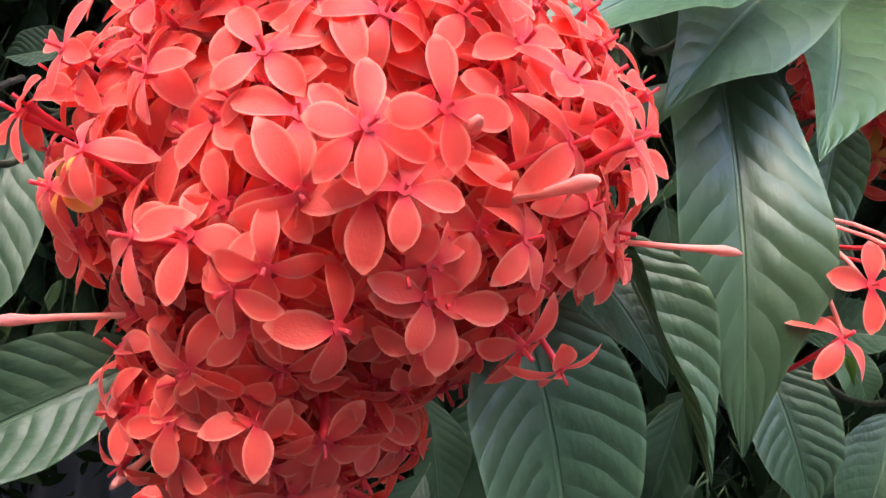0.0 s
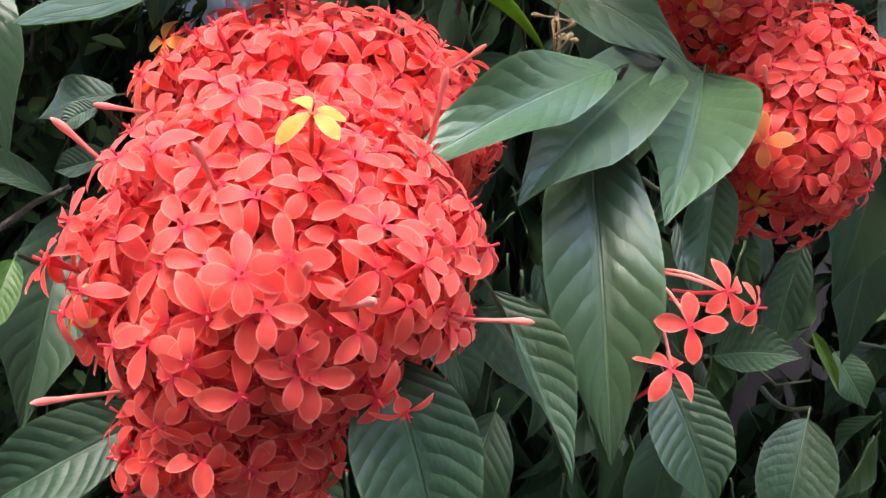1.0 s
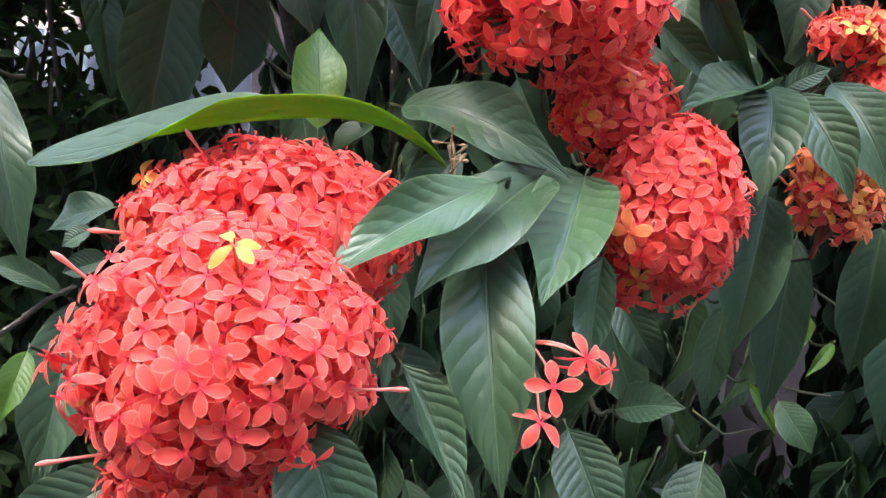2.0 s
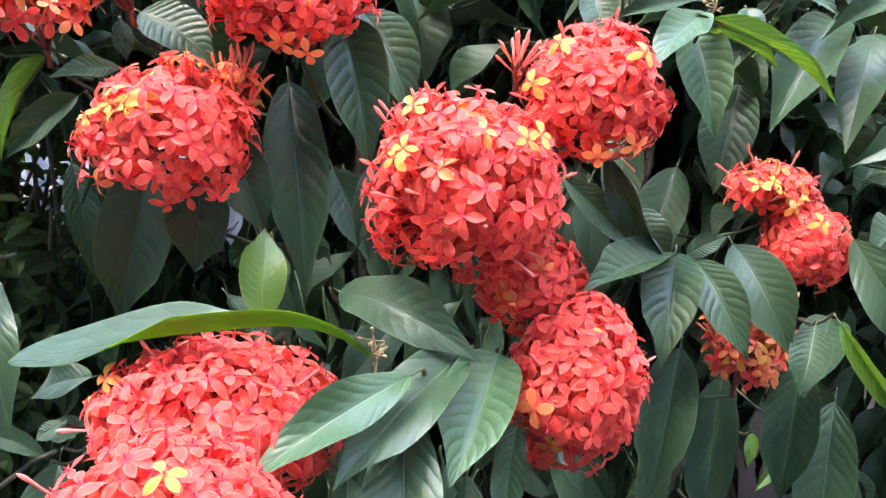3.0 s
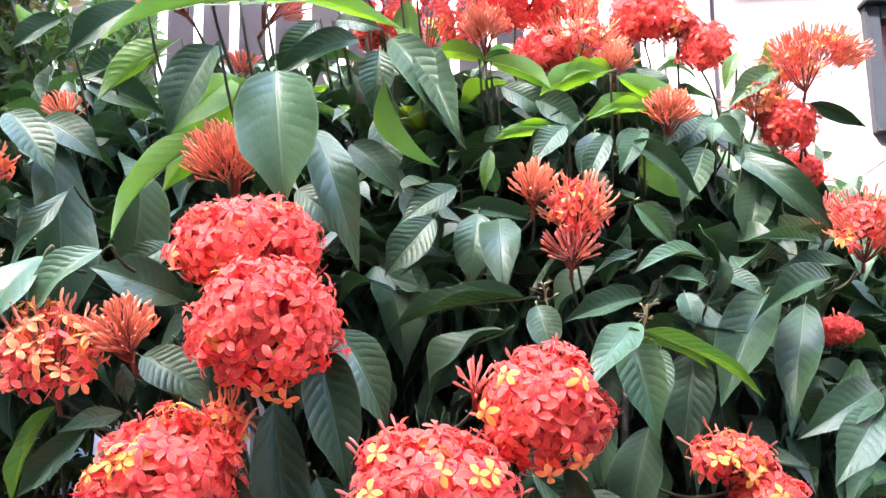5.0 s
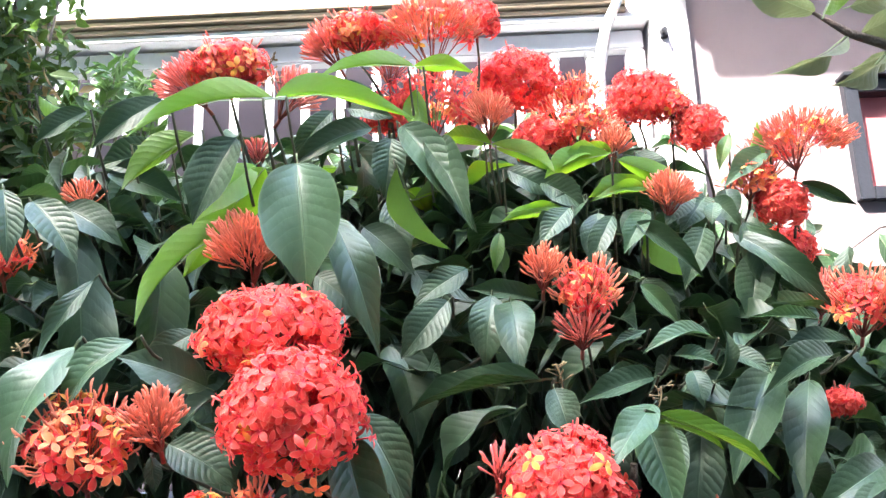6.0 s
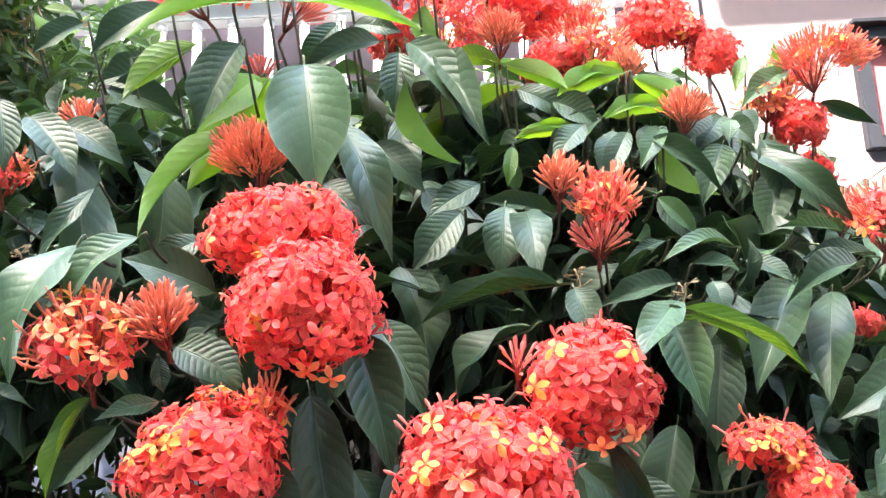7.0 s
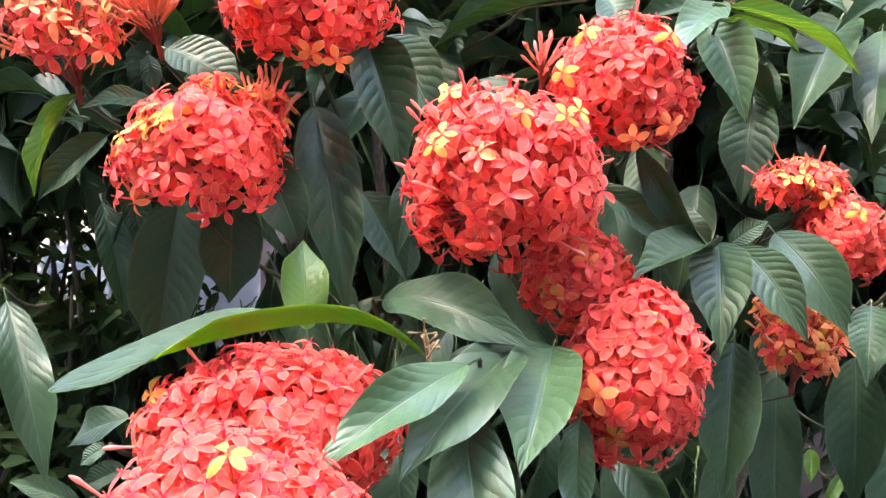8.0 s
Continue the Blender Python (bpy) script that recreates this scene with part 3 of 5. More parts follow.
# ---- main stems of the shrub ----
stem_ends = [(0.02, 0.72, 1.15), (0.10, 0.70, 1.60), (0.30, 0.76, 1.35), (0.45, 0.80, 1.55), (0.20, 0.86, 1.80), (0.42, 0.96, 1.85), (0.62, 0.90, 1.70), (-0.10, 0.80, 1.75), (0.55, 0.82, 1.2)]
stems = []
for k, end in enumerate(stem_ends):
    foot = (0.25 + 0.16 * math.cos(k * 2.4), 0.92 + 0.10 * math.sin(k * 2.4), -0.03)
    pts = bent(foot, end, (0.05 * math.sin(3 * k), 0.06, 0.04), 12)
    bm = bmesh.new()
    tube(bm, pts, [0.014 - 0.0008 * i for i in range(12)], 8)
    part("branch", bm, BARK, shrub)
    stems.extend(pts[4:])


def twig(start, most=0.16):
    """A thin stem from the start of a leaf pair or the foot of a flower head to the nearest main stem."""
    s = Vector(start)
    near = min(stems, key=lambda p: (p - s).length + (0.5 if p.z > s.z - 0.03 else 0))
    away = near - s
    near = s + away * min(1.0, most / max(away.length, 1e-6)) + Vector((0, 0.05, 0))
    bm = bmesh.new()
    tube(bm, bent(s, near, (0, 0.012, -0.012), 6), [0.0015 + 0.0002 * i for i in range(6)], 5)
    return part("twig", bm, STEM, shrub)


# ---- flower heads ----
head((0.089, 0.198, 1.285), 0.067, 0.064, 'red', 150, 0.88, None, 118)
head((0.084, 0.292, 1.330), 0.079, 0.050, 'red', 130, 0.9)
head((0.227, 0.343, 1.479), 0.068, 0.065, 'redy', 140, 0.9)
head((0.279, 0.395, 1.410), 0.040, 0.038, 'redo', 60, 0.86)
head((0.310, 0.351, 1.348), 0.049, 0.061, 'red', 110, 0.9)
head((0.314, 0.389, 1.545), 0.052, 0.053, 'redy', 95, 0.86)
head((0.022, 0.362, 1.497), 0.062, 0.058, 'yellowtop', 84, 0.86, (0.1, -0.35, 0.94), 108)
head((0.057, 0.386, 1.534), 0.024, 0.027, 'orangebud', 24, 0.86)
head((0.093, 0.380, 1.615), 0.065, 0.057, 'red', 110, 0.86)
head((0.061, 0.438, 1.691), 0.072, 0.045, 'redo', 90, 0.86)
head((0.018, 0.504, 1.782), 0.039, 0.036, 'bud', 70, 0.86)
head((-0.079, 0.371, 1.595), 0.039, 0.039, 'orange', 55, 0.86)
head((-0.021, 0.377, 1.609), 0.021, 0.024, 'bud', 32, 0.86)
head((0.537, 0.542, 1.439), 0.040, 0.041, 'red', 70, 0.86)
head((0.506, 0.557, 1.488), 0.038, 0.024, 'orangefl', 40, 0.86)
head((0.462, 0.457, 1.363), 0.030, 0.043, 'orange', 60, 0.86)
head((0.368, 0.556, 1.735), 0.037, 0.037, 'orangebud', 60, 0.86)
head((0.323, 0.552, 1.760), 0.018, 0.021, 'bud', 22, 0.86)
head((0.360, 0.549, 1.694), 0.025, 0.020, 'pinkbud', 26, 0.86)
head((0.497, 0.675, 1.873), 0.027, 0.024, 'bud', 40, 0.86)
head((0.669, 0.759, 1.882), 0.036, 0.036, 'red', 60, 0.86)
head((0.633, 0.764, 1.916), 0.031, 0.025, 'orange', 34, 0.86)
head((0.703, 0.754, 1.965), 0.073, 0.039, 'umbel', 80, 0.86)
head((0.699, 0.640, 1.727), 0.047, 0.040, 'orangebud', 60, 0.86)
head((0.520, 0.859, 2.079), 0.061, 0.050, 'red', 84, 0.86)
head((0.593, 0.835, 2.021), 0.037, 0.039, 'red', 52, 0.86)
head((0.328, 0.840, 2.107), 0.072, 0.055, 'red', 94, 0.86)
head((0.402, 0.794, 2.015), 0.072, 0.044, 'orangebud', 66, 0.86)
head((0.357, 0.786, 1.997), 0.044, 0.034, 'red', 36, 0.86)
head((0.200, 0.779, 2.044), 0.080, 0.048, 'orangefl', 90, 0.86)
head((0.108, 0.704, 2.124), 0.048, 0.038, 'rimmed', 52, 0.82, (0, -0.3, 0.95), 100)
head((0.064, 0.708, 2.114), 0.030, 0.032, 'pinkbud', 54, 0.86, (-0.5, -0.3, 0.8))
head((0.206, 0.707, 2.124), 0.076, 0.048, 'umbel', 90, 0.86)
head((0.271, 0.750, 2.168), 0.034, 0.034, 'red', 44, 0.86)
head((-0.028, 0.575, 2.020), 0.050, 0.038, 'rimmed', 60, 0.82, (0, -0.3, 0.95), 100)
head((-0.078, 0.580, 2.006), 0.034, 0.030, 'pinkbud', 60, 0.86, (-0.6, -0.3, 0.75))
head((0.045, 0.588, 1.990), 0.030, 0.030, 'pinkbud', 44, 0.86, (0.6, -0.3, 0.75))
head((0.280, 0.701, 1.999), 0.027, 0.028, 'bud', 34, 0.86)
head((-0.230, 0.649, 1.893), 0.017, 0.016, 'bud', 18, 0.86)
head((0.450, 0.755, 1.970), 0.023, 0.022, 'bud', 24, 0.86)
head((-0.012, 0.644, 1.941), 0.016, 0.011, 'pinkbud', 16, 0.86)
head((0.702, 0.848, 1.840), 0.045, 0.033, 'red', 40, 0.86)
head((-0.279, 0.567, 1.804), 0.031, 0.027, 'orange', 30, 0.86)
head((0.700, 0.745, 1.618), 0.028, 0.018, 'red', 22, 0.86)
head((0.711, 0.869, 1.988), 0.055, 0.036, 'umbel', 40, 0.86)
head((0.259, 0.391, 1.565), 0.010, 0.012, 'pinkbud', 6, 0.86)
head((0.078, 0.186, 1.232), 0.040, 0.032, 'red', 24, 0.9, (0, -0.9, 0.0), 100)
head((0.072, 0.260, 1.132), 0.044, 0.034, 'red', 70, 0.9)
head((0.415, 0.828, 2.085), 0.038, 0.024, 'orangebud', 26, 0.86)
head((0.146, 0.736, 2.087), 0.029, 0.016, 'pinkbud', 14, 0.86)
head((0.557, 0.829, 2.058), 0.025, 0.019, 'orangefl', 20, 0.86)
head((0.137, 0.798, 2.045), 0.041, 0.030, 'red', 36, 0.86)
head((0.689, 0.716, 1.749), 0.025, 0.028, 'pinkbud', 18, 0.86)

# ---- leaves on the shrub's face ----
# tone 'under': underside leaves whose backlit glow is put into their green
leaf((0.198, 0.293, 1.339), (0.215, 0.216, 1.219), 0.046, (-0.17, -0.84, 0.51), 1, 'dark')
leaf((0.162, 0.237, 1.276), (0.197, 0.196, 1.219), 0.021, (0.33, -0.66, 0.68), 0, 'dark')
leaf((0.232, 0.320, 1.371), (0.165, 0.225, 1.312), 0.046, (-0.12, -0.84, 0.52), 0, 'dark')
leaf((0.255, 0.330, 1.369), (0.228, 0.253, 1.307), 0.047, (-0.17, -0.84, 0.52), 0, 'light')
leaf((0.270, 0.323, 1.324), (0.264, 0.293, 1.265), 0.024, (-0.30, -0.80, 0.52), 0, 'light')
leaf((0.201, 0.277, 1.365), (0.115, 0.218, 1.313), 0.030, (0.15, -0.77, 0.62), 1, 'light')
leaf((0.144, 0.361, 1.400), (0.244, 0.308, 1.368), 0.040, (-0.23, -0.77, 0.59), 2, 'dark')
leaf((0.098, 0.329, 1.383), (0.091, 0.356, 1.442), 0.031, (0.18, -0.87, 0.46), 1, 'lime')
leaf((-0.053, 0.442, 1.491), (-0.087, 0.477, 1.386), 0.030, (0.21, -0.90, -0.38), 1, 'dark')
leaf((-0.055, 0.428, 1.499), (-0.055, 0.435, 1.443), 0.022, (0.26, -0.96, -0.12), 0, 'dark')
leaf((-0.025, 0.442, 1.486), (-0.047, 0.443, 1.352), 0.055, (0.28, -0.96, -0.06), 1, 'dark')
leaf((0.024, 0.422, 1.483), (0.014, 0.440, 1.397), 0.047, (0.25, -0.94, -0.23), 1, 'dark')
leaf((0.060, 0.374, 1.504), (0.086, 0.376, 1.436), 0.036, (0.17, -0.98, 0.05), 1, 'dark')
leaf((0.084, 0.442, 1.550), (0.114, 0.395, 1.388), 0.046, (0.17, -0.94, 0.30), 1, 'dark')
leaf((0.160, 0.414, 1.492), (0.150, 0.395, 1.427), 0.020, (0.06, -0.96, 0.28), 1, 'dark')
leaf((0.116, 0.474, 1.485), (0.153, 0.454, 1.411), 0.036, (0.14, -0.94, 0.32), 0, 'dark')
leaf((0.127, 0.422, 1.599), (0.157, 0.392, 1.484), 0.044, (0.15, -0.95, 0.28), 1, 'dark')
leaf((0.133, 0.484, 1.616), (0.182, 0.457, 1.526), 0.046, (0.09, -0.94, 0.33), 2, 'dark')
leaf((0.382, 0.419, 1.431), (0.310, 0.355, 1.408), 0.037, (0.18, -0.50, 0.85), 1, 'dark')
leaf((0.329, 0.409, 1.508), (0.382, 0.419, 1.429), 0.024, (-0.48, -0.77, -0.42), 1, 'dark')
leaf((0.308, 0.476, 1.487), (0.376, 0.459, 1.428), 0.025, (-0.03, -0.97, 0.25), 0, 'dark')
leaf((0.358, 0.485, 1.469), (0.399, 0.468, 1.418), 0.036, (-0.10, -0.97, 0.24), 1, 'dark')
leaf((0.390, 0.425, 1.435), (0.372, 0.369, 1.357), 0.042, (-0.24, -0.76, 0.61), 2, 'dark')
leaf((0.404, 0.420, 1.431), (0.436, 0.380, 1.363), 0.033, (-0.28, -0.88, 0.38), 2, 'dark')
leaf((0.399, 0.425, 1.434), (0.425, 0.417, 1.450), 0.018, (-0.44, -0.83, 0.33), 1, 'dark')
leaf((0.441, 0.447, 1.442), (0.477, 0.406, 1.363), 0.042, (-0.30, -0.90, 0.33), 2, 'dark')
leaf((0.549, 0.505, 1.379), (0.511, 0.456, 1.320), 0.040, (-0.28, -0.64, 0.71), 1, 'dark')
leaf((0.401, 0.430, 1.360), (0.378, 0.394, 1.250), 0.043, (-0.31, -0.88, 0.35), 1, 'dark')
leaf((0.468, 0.526, 1.320), (0.452, 0.496, 1.176), 0.043, (-0.36, -0.91, 0.23), 0, 'dark')
leaf((0.533, 0.519, 1.336), (0.518, 0.502, 1.214), 0.046, (-0.44, -0.88, 0.18), 1, 'dark')
leaf((0.574, 0.535, 1.298), (0.556, 0.505, 1.154), 0.050, (-0.46, -0.86, 0.23), 1, 'dark')
leaf((0.506, 0.666, 1.595), (0.480, 0.639, 1.479), 0.056, (-0.33, -0.90, 0.28), 1, 'dark')
leaf((0.428, 0.482, 1.593), (0.424, 0.455, 1.540), 0.021, (-0.31, -0.83, 0.46), 1, 'dark')
leaf((-0.145, 0.408, 1.403), (-0.096, 0.371, 1.275), 0.034, (0.48, -0.78, 0.41), 1, 'dark')
leaf((-0.057, 0.417, 1.313), (-0.118, 0.443, 1.285), 0.031, (-0.53, -0.65, 0.55), 1, 'dark')
leaf((-0.058, 0.412, 1.277), (-0.090, 0.410, 1.264), 0.020, (-0.13, -0.87, 0.48), 0, 'dark')
leaf((-0.089, 0.408, 1.249), (-0.146, 0.410, 1.268), 0.018, (0.20, -0.71, 0.68), 1, 'dark')
leaf((-0.089, 0.430, 1.237), (-0.083, 0.359, 1.120), 0.047, (0.35, -0.80, 0.50), 1, 'dark')
leaf((-0.059, 0.306, 1.241), (-0.062, 0.281, 1.206), 0.018, (0.36, -0.78, 0.52), 1, 'lime')
leaf((0.126, 0.174, 1.269), (0.151, 0.158, 1.207), 0.040, (0.19, -0.93, 0.31), 1, 'dark')
leaf((0.048, 0.197, 1.228), (-0.006, 0.179, 1.192), 0.030, (-0.09, -0.83, 0.55), 1, 'dark')
leaf((0.350, 0.336, 1.198), (0.339, 0.311, 1.136), 0.039, (-0.43, -0.80, 0.41), 1, 'dark')
leaf((0.257, 0.299, 1.226), (0.282, 0.270, 1.174), 0.037, (-0.14, -0.89, 0.43), 1, 'dark')
leaf((0.425, 0.544, 1.255), (0.411, 0.521, 1.161), 0.031, (-0.42, -0.86, 0.27), 0, 'dark')
leaf((0.159, 0.262, 1.261), (0.191, 0.228, 1.232), 0.032, (-0.01, -0.65, 0.76), 1, 'dark')
leaf((0.290, 0.330, 1.229), (0.327, 0.312, 1.240), 0.025, (-0.48, -0.62, 0.62), 1, 'dark')
leaf((-0.250, 0.572, 1.870), (-0.182, 0.552, 1.787), 0.044, (0.30, -0.84, 0.46), 1, 'dark')
leaf((-0.212, 0.586, 1.842), (-0.187, 0.586, 1.611), 0.064, (0.72, -0.62, -0.30), 1, 'dark')
leaf((-0.133, 0.486, 1.757), (-0.173, 0.461, 1.670), 0.021, (0.08, -0.97, 0.23), 1, 'dark')
# next two: their sky-lit upper sides are put into a lighter green
leaf((-0.099, 0.388, 1.679), (-0.133, 0.365, 1.565), 0.056, (-0.32, -0.90, 0.28), 2, 'light')
leaf((-0.044, 0.379, 1.681), (-0.097, 0.372, 1.621), 0.037, (-0.31, -0.87, 0.37), 2, 'light')
leaf((-0.003, 0.452, 1.645), (-0.075, 0.421, 1.673), 0.042, (0.46, -0.83, 0.30), 1, 'dark')
leaf((-0.020, 0.468, 1.699), (-0.070, 0.455, 1.665), 0.028, (0.14, -0.97, 0.19), 1, 'dark')
leaf((-0.101, 0.574, 1.800), (-0.111, 0.566, 1.650), 0.061, (0.65, -0.68, -0.32), 1, 'dark')
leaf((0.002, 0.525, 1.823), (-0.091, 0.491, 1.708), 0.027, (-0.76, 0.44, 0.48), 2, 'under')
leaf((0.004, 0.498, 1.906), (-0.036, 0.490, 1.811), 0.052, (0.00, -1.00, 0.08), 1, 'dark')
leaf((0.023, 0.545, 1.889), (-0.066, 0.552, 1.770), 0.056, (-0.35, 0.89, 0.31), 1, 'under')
# big leaf: the sky's pale sheen is put into a lighter green
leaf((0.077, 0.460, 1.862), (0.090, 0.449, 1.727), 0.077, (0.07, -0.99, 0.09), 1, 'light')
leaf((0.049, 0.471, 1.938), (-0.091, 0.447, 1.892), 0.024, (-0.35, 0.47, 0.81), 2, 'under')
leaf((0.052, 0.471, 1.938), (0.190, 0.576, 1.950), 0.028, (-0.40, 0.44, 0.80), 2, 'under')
leaf((-0.078, 0.504, 1.956), (-0.148, 0.495, 1.900), 0.034, (0.03, -0.99, 0.12), 1, 'dark')
leaf((-0.184, 0.549, 1.967), (-0.232, 0.537, 1.927), 0.029, (0.18, -0.98, 0.08), 1, 'dark')
leaf((0.169, 0.643, 1.970), (0.255, 0.582, 1.813), 0.047, (-0.07, -0.94, 0.33), 1, 'dark')
leaf((0.157, 0.617, 1.945), (0.148, 0.616, 1.869), 0.040, (0.09, -1.00, 0.01), 1, 'dark')
leaf((0.165, 0.598, 1.900), (0.225, 0.605, 1.801), 0.033, (-0.74, 0.53, -0.41), 1, 'under')
leaf((0.102, 0.519, 1.820), (0.156, 0.464, 1.666), 0.042, (0.10, -0.92, 0.37), 2, 'dark')
leaf((0.086, 0.514, 1.759), (0.141, 0.510, 1.710), 0.040, (0.15, -0.96, 0.25), 1, 'dark')
leaf((0.220, 0.561, 1.735), (0.168, 0.554, 1.674), 0.041, (-0.05, -0.99, 0.16), 1, 'dark')
leaf((0.242, 0.608, 1.779), (0.179, 0.589, 1.734), 0.033, (0.09, -0.96, 0.27), 1, 'dark')
leaf((0.266, 0.552, 1.737), (0.256, 0.538, 1.659), 0.041, (-0.04, -0.98, 0.18), 2, 'dark')
leaf((0.286, 0.544, 1.729), (0.288, 0.480, 1.643), 0.040, (-0.06, -0.81, 0.59), 2, 'dark')
leaf((0.319, 0.584, 1.736), (0.239, 0.570, 1.748), 0.025, (0.20, -0.96, 0.21), 1, 'dark')
leaf((0.281, 0.606, 1.819), (0.273, 0.600, 1.770), 0.016, (-0.05, -0.99, 0.14), 1, 'lime')
leaf((0.203, 0.633, 1.942), (0.250, 0.566, 1.812), 0.036, (-0.09, -0.90, 0.43), 1, 'dark')
leaf((0.306, 0.481, 1.643), (0.175, 0.519, 1.615), 0.025, (-0.34, -0.73, 0.60), 1, 'dark')
leaf((0.315, 0.442, 1.632), (0.325, 0.426, 1.586), 0.029, (-0.09, -0.95, 0.31), 1, 'dark')
leaf((0.418, 0.505, 1.643), (0.341, 0.484, 1.619), 0.028, (0.10, -0.89, 0.45), 1, 'dark')
leaf((0.396, 0.417, 1.614), (0.346, 0.369, 1.561), 0.030, (0.03, -0.75, 0.66), 1, 'light')
leaf((0.391, 0.437, 1.605), (0.404, 0.395, 1.519), 0.037, (-0.21, -0.89, 0.41), 1, 'light')
leaf((0.396, 0.402, 1.606), (0.490, 0.400, 1.549), 0.015, (0.30, -0.75, 0.45), 1, 'lime')
leaf((0.397, 0.412, 1.599), (0.452, 0.416, 1.574), 0.012, (0.34, -0.75, 0.45), 1, 'lime')
leaf((0.563, 0.590, 1.650), (0.494, 0.537, 1.537), 0.054, (-0.23, -0.82, 0.52), 1, 'dark')
leaf((0.604, 0.593, 1.639), (0.559, 0.531, 1.522), 0.044, (-0.31, -0.78, 0.54), 1, 'dark')
leaf((0.640, 0.531, 1.552), (0.549, 0.501, 1.509), 0.037, (-0.05, -0.90, 0.42), 2, 'dark')
leaf((0.626, 0.502, 1.536), (0.565, 0.465, 1.473), 0.040, (-0.23, -0.88, 0.42), 1, 'dark')
leaf((0.625, 0.572, 1.661), (0.529, 0.531, 1.619), 0.030, (0.07, -0.79, 0.61), 2, 'dark')
leaf((0.664, 0.612, 1.678), (0.573, 0.589, 1.673), 0.023, (0.14, -0.69, 0.71), 1, 'dark')
leaf((0.497, 0.669, 1.646), (0.520, 0.677, 1.560), 0.050, (-0.15, -0.98, -0.13), 1, 'dark')
leaf((0.628, 0.777, 1.852), (0.698, 0.767, 1.753), 0.042, (-0.19, -0.98, -0.04), 2, 'dark')
leaf((0.694, 0.729, 1.730), (0.593, 0.705, 1.736), 0.024, (0.22, -0.76, 0.61), 1, 'light')
leaf((0.458, 0.670, 1.857), (0.430, 0.624, 1.790), 0.035, (-0.09, -0.81, 0.58), 1, 'dark')
leaf((0.408, 0.678, 1.857), (0.392, 0.653, 1.784), 0.036, (-0.14, -0.93, 0.35), 1, 'dark')
leaf((0.472, 0.691, 1.850), (0.531, 0.680, 1.772), 0.042, (-0.40, 0.81, -0.42), 1, 'under')
leaf((0.557, 0.721, 1.886), (0.514, 0.704, 1.833), 0.040, (-0.13, -0.91, 0.40), 1, 'dark')
leaf((0.594, 0.751, 1.903), (0.591, 0.736, 1.848), 0.033, (-0.33, -0.90, 0.28), 1, 'dark')
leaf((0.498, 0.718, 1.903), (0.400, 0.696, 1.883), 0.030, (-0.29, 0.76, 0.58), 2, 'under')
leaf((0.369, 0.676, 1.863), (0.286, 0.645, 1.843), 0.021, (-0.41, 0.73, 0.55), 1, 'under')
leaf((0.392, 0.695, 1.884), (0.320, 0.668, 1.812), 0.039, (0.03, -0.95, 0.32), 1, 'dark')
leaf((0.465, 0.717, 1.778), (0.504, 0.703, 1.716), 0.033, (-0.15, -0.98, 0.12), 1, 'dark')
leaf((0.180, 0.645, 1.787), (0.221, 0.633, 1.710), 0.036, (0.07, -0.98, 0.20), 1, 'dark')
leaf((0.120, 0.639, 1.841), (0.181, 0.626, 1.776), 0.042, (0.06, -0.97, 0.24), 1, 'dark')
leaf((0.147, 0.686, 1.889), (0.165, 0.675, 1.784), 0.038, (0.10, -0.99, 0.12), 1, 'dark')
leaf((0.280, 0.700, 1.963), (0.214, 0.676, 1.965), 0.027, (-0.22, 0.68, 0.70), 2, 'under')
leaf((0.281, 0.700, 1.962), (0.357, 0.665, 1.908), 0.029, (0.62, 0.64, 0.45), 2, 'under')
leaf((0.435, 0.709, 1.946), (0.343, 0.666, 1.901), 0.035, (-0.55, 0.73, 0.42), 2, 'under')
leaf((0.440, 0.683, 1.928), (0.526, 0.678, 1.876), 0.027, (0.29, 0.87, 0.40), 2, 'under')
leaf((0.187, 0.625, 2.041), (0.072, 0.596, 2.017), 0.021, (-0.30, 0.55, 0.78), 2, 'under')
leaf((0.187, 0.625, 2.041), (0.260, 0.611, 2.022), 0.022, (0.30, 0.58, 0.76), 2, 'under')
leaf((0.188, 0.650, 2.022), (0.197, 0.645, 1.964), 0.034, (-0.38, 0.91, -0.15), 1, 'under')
leaf((0.127, 0.676, 2.037), (0.068, 0.675, 2.032), 0.021, (-0.02, -0.93, 0.37), 1, 'dark')
leaf((0.607, 0.750, 1.928), (0.648, 0.754, 2.000), 0.036, (0.67, 0.62, -0.41), 2, 'under')
leaf((0.693, 0.748, 1.907), (0.753, 0.729, 1.868), 0.020, (-0.42, -0.89, -0.20), 1, 'dark')
leaf((0.090, 0.588, 1.970), (0.045, 0.582, 1.910), 0.028, (0.13, -0.99, 0.01), 1, 'dark')
leaf((0.103, 0.635, 1.993), (0.161, 0.621, 1.972), 0.027, (-0.17, -0.97, 0.17), 1, 'dark')
leaf((-0.132, 0.570, 1.932), (-0.058, 0.541, 1.934), 0.030, (0.27, 0.63, -0.73), 1, 'under')
leaf((-0.055, 0.542, 1.931), (-0.128, 0.526, 1.863), 0.029, (-0.65, 0.50, 0.57), 1, 'lime')
leaf((-0.277, 0.615, 2.020), (-0.222, 0.622, 1.998), 0.028, (-0.38, 0.56, -0.74), 1, 'under')
leaf((-0.114, 0.610, 1.939), (-0.188, 0.593, 1.915), 0.045, (0.20, -0.98, 0.07), 1, 'dark')
leaf((-0.175, 0.595, 1.908), (-0.089, 0.607, 1.872), 0.040, (0.23, -0.95, 0.23), 1, 'dark')
leaf((-0.243, 0.502, 1.862), (-0.226, 0.492, 1.779), 0.034, (0.51, -0.84, 0.20), 1, 'dark')
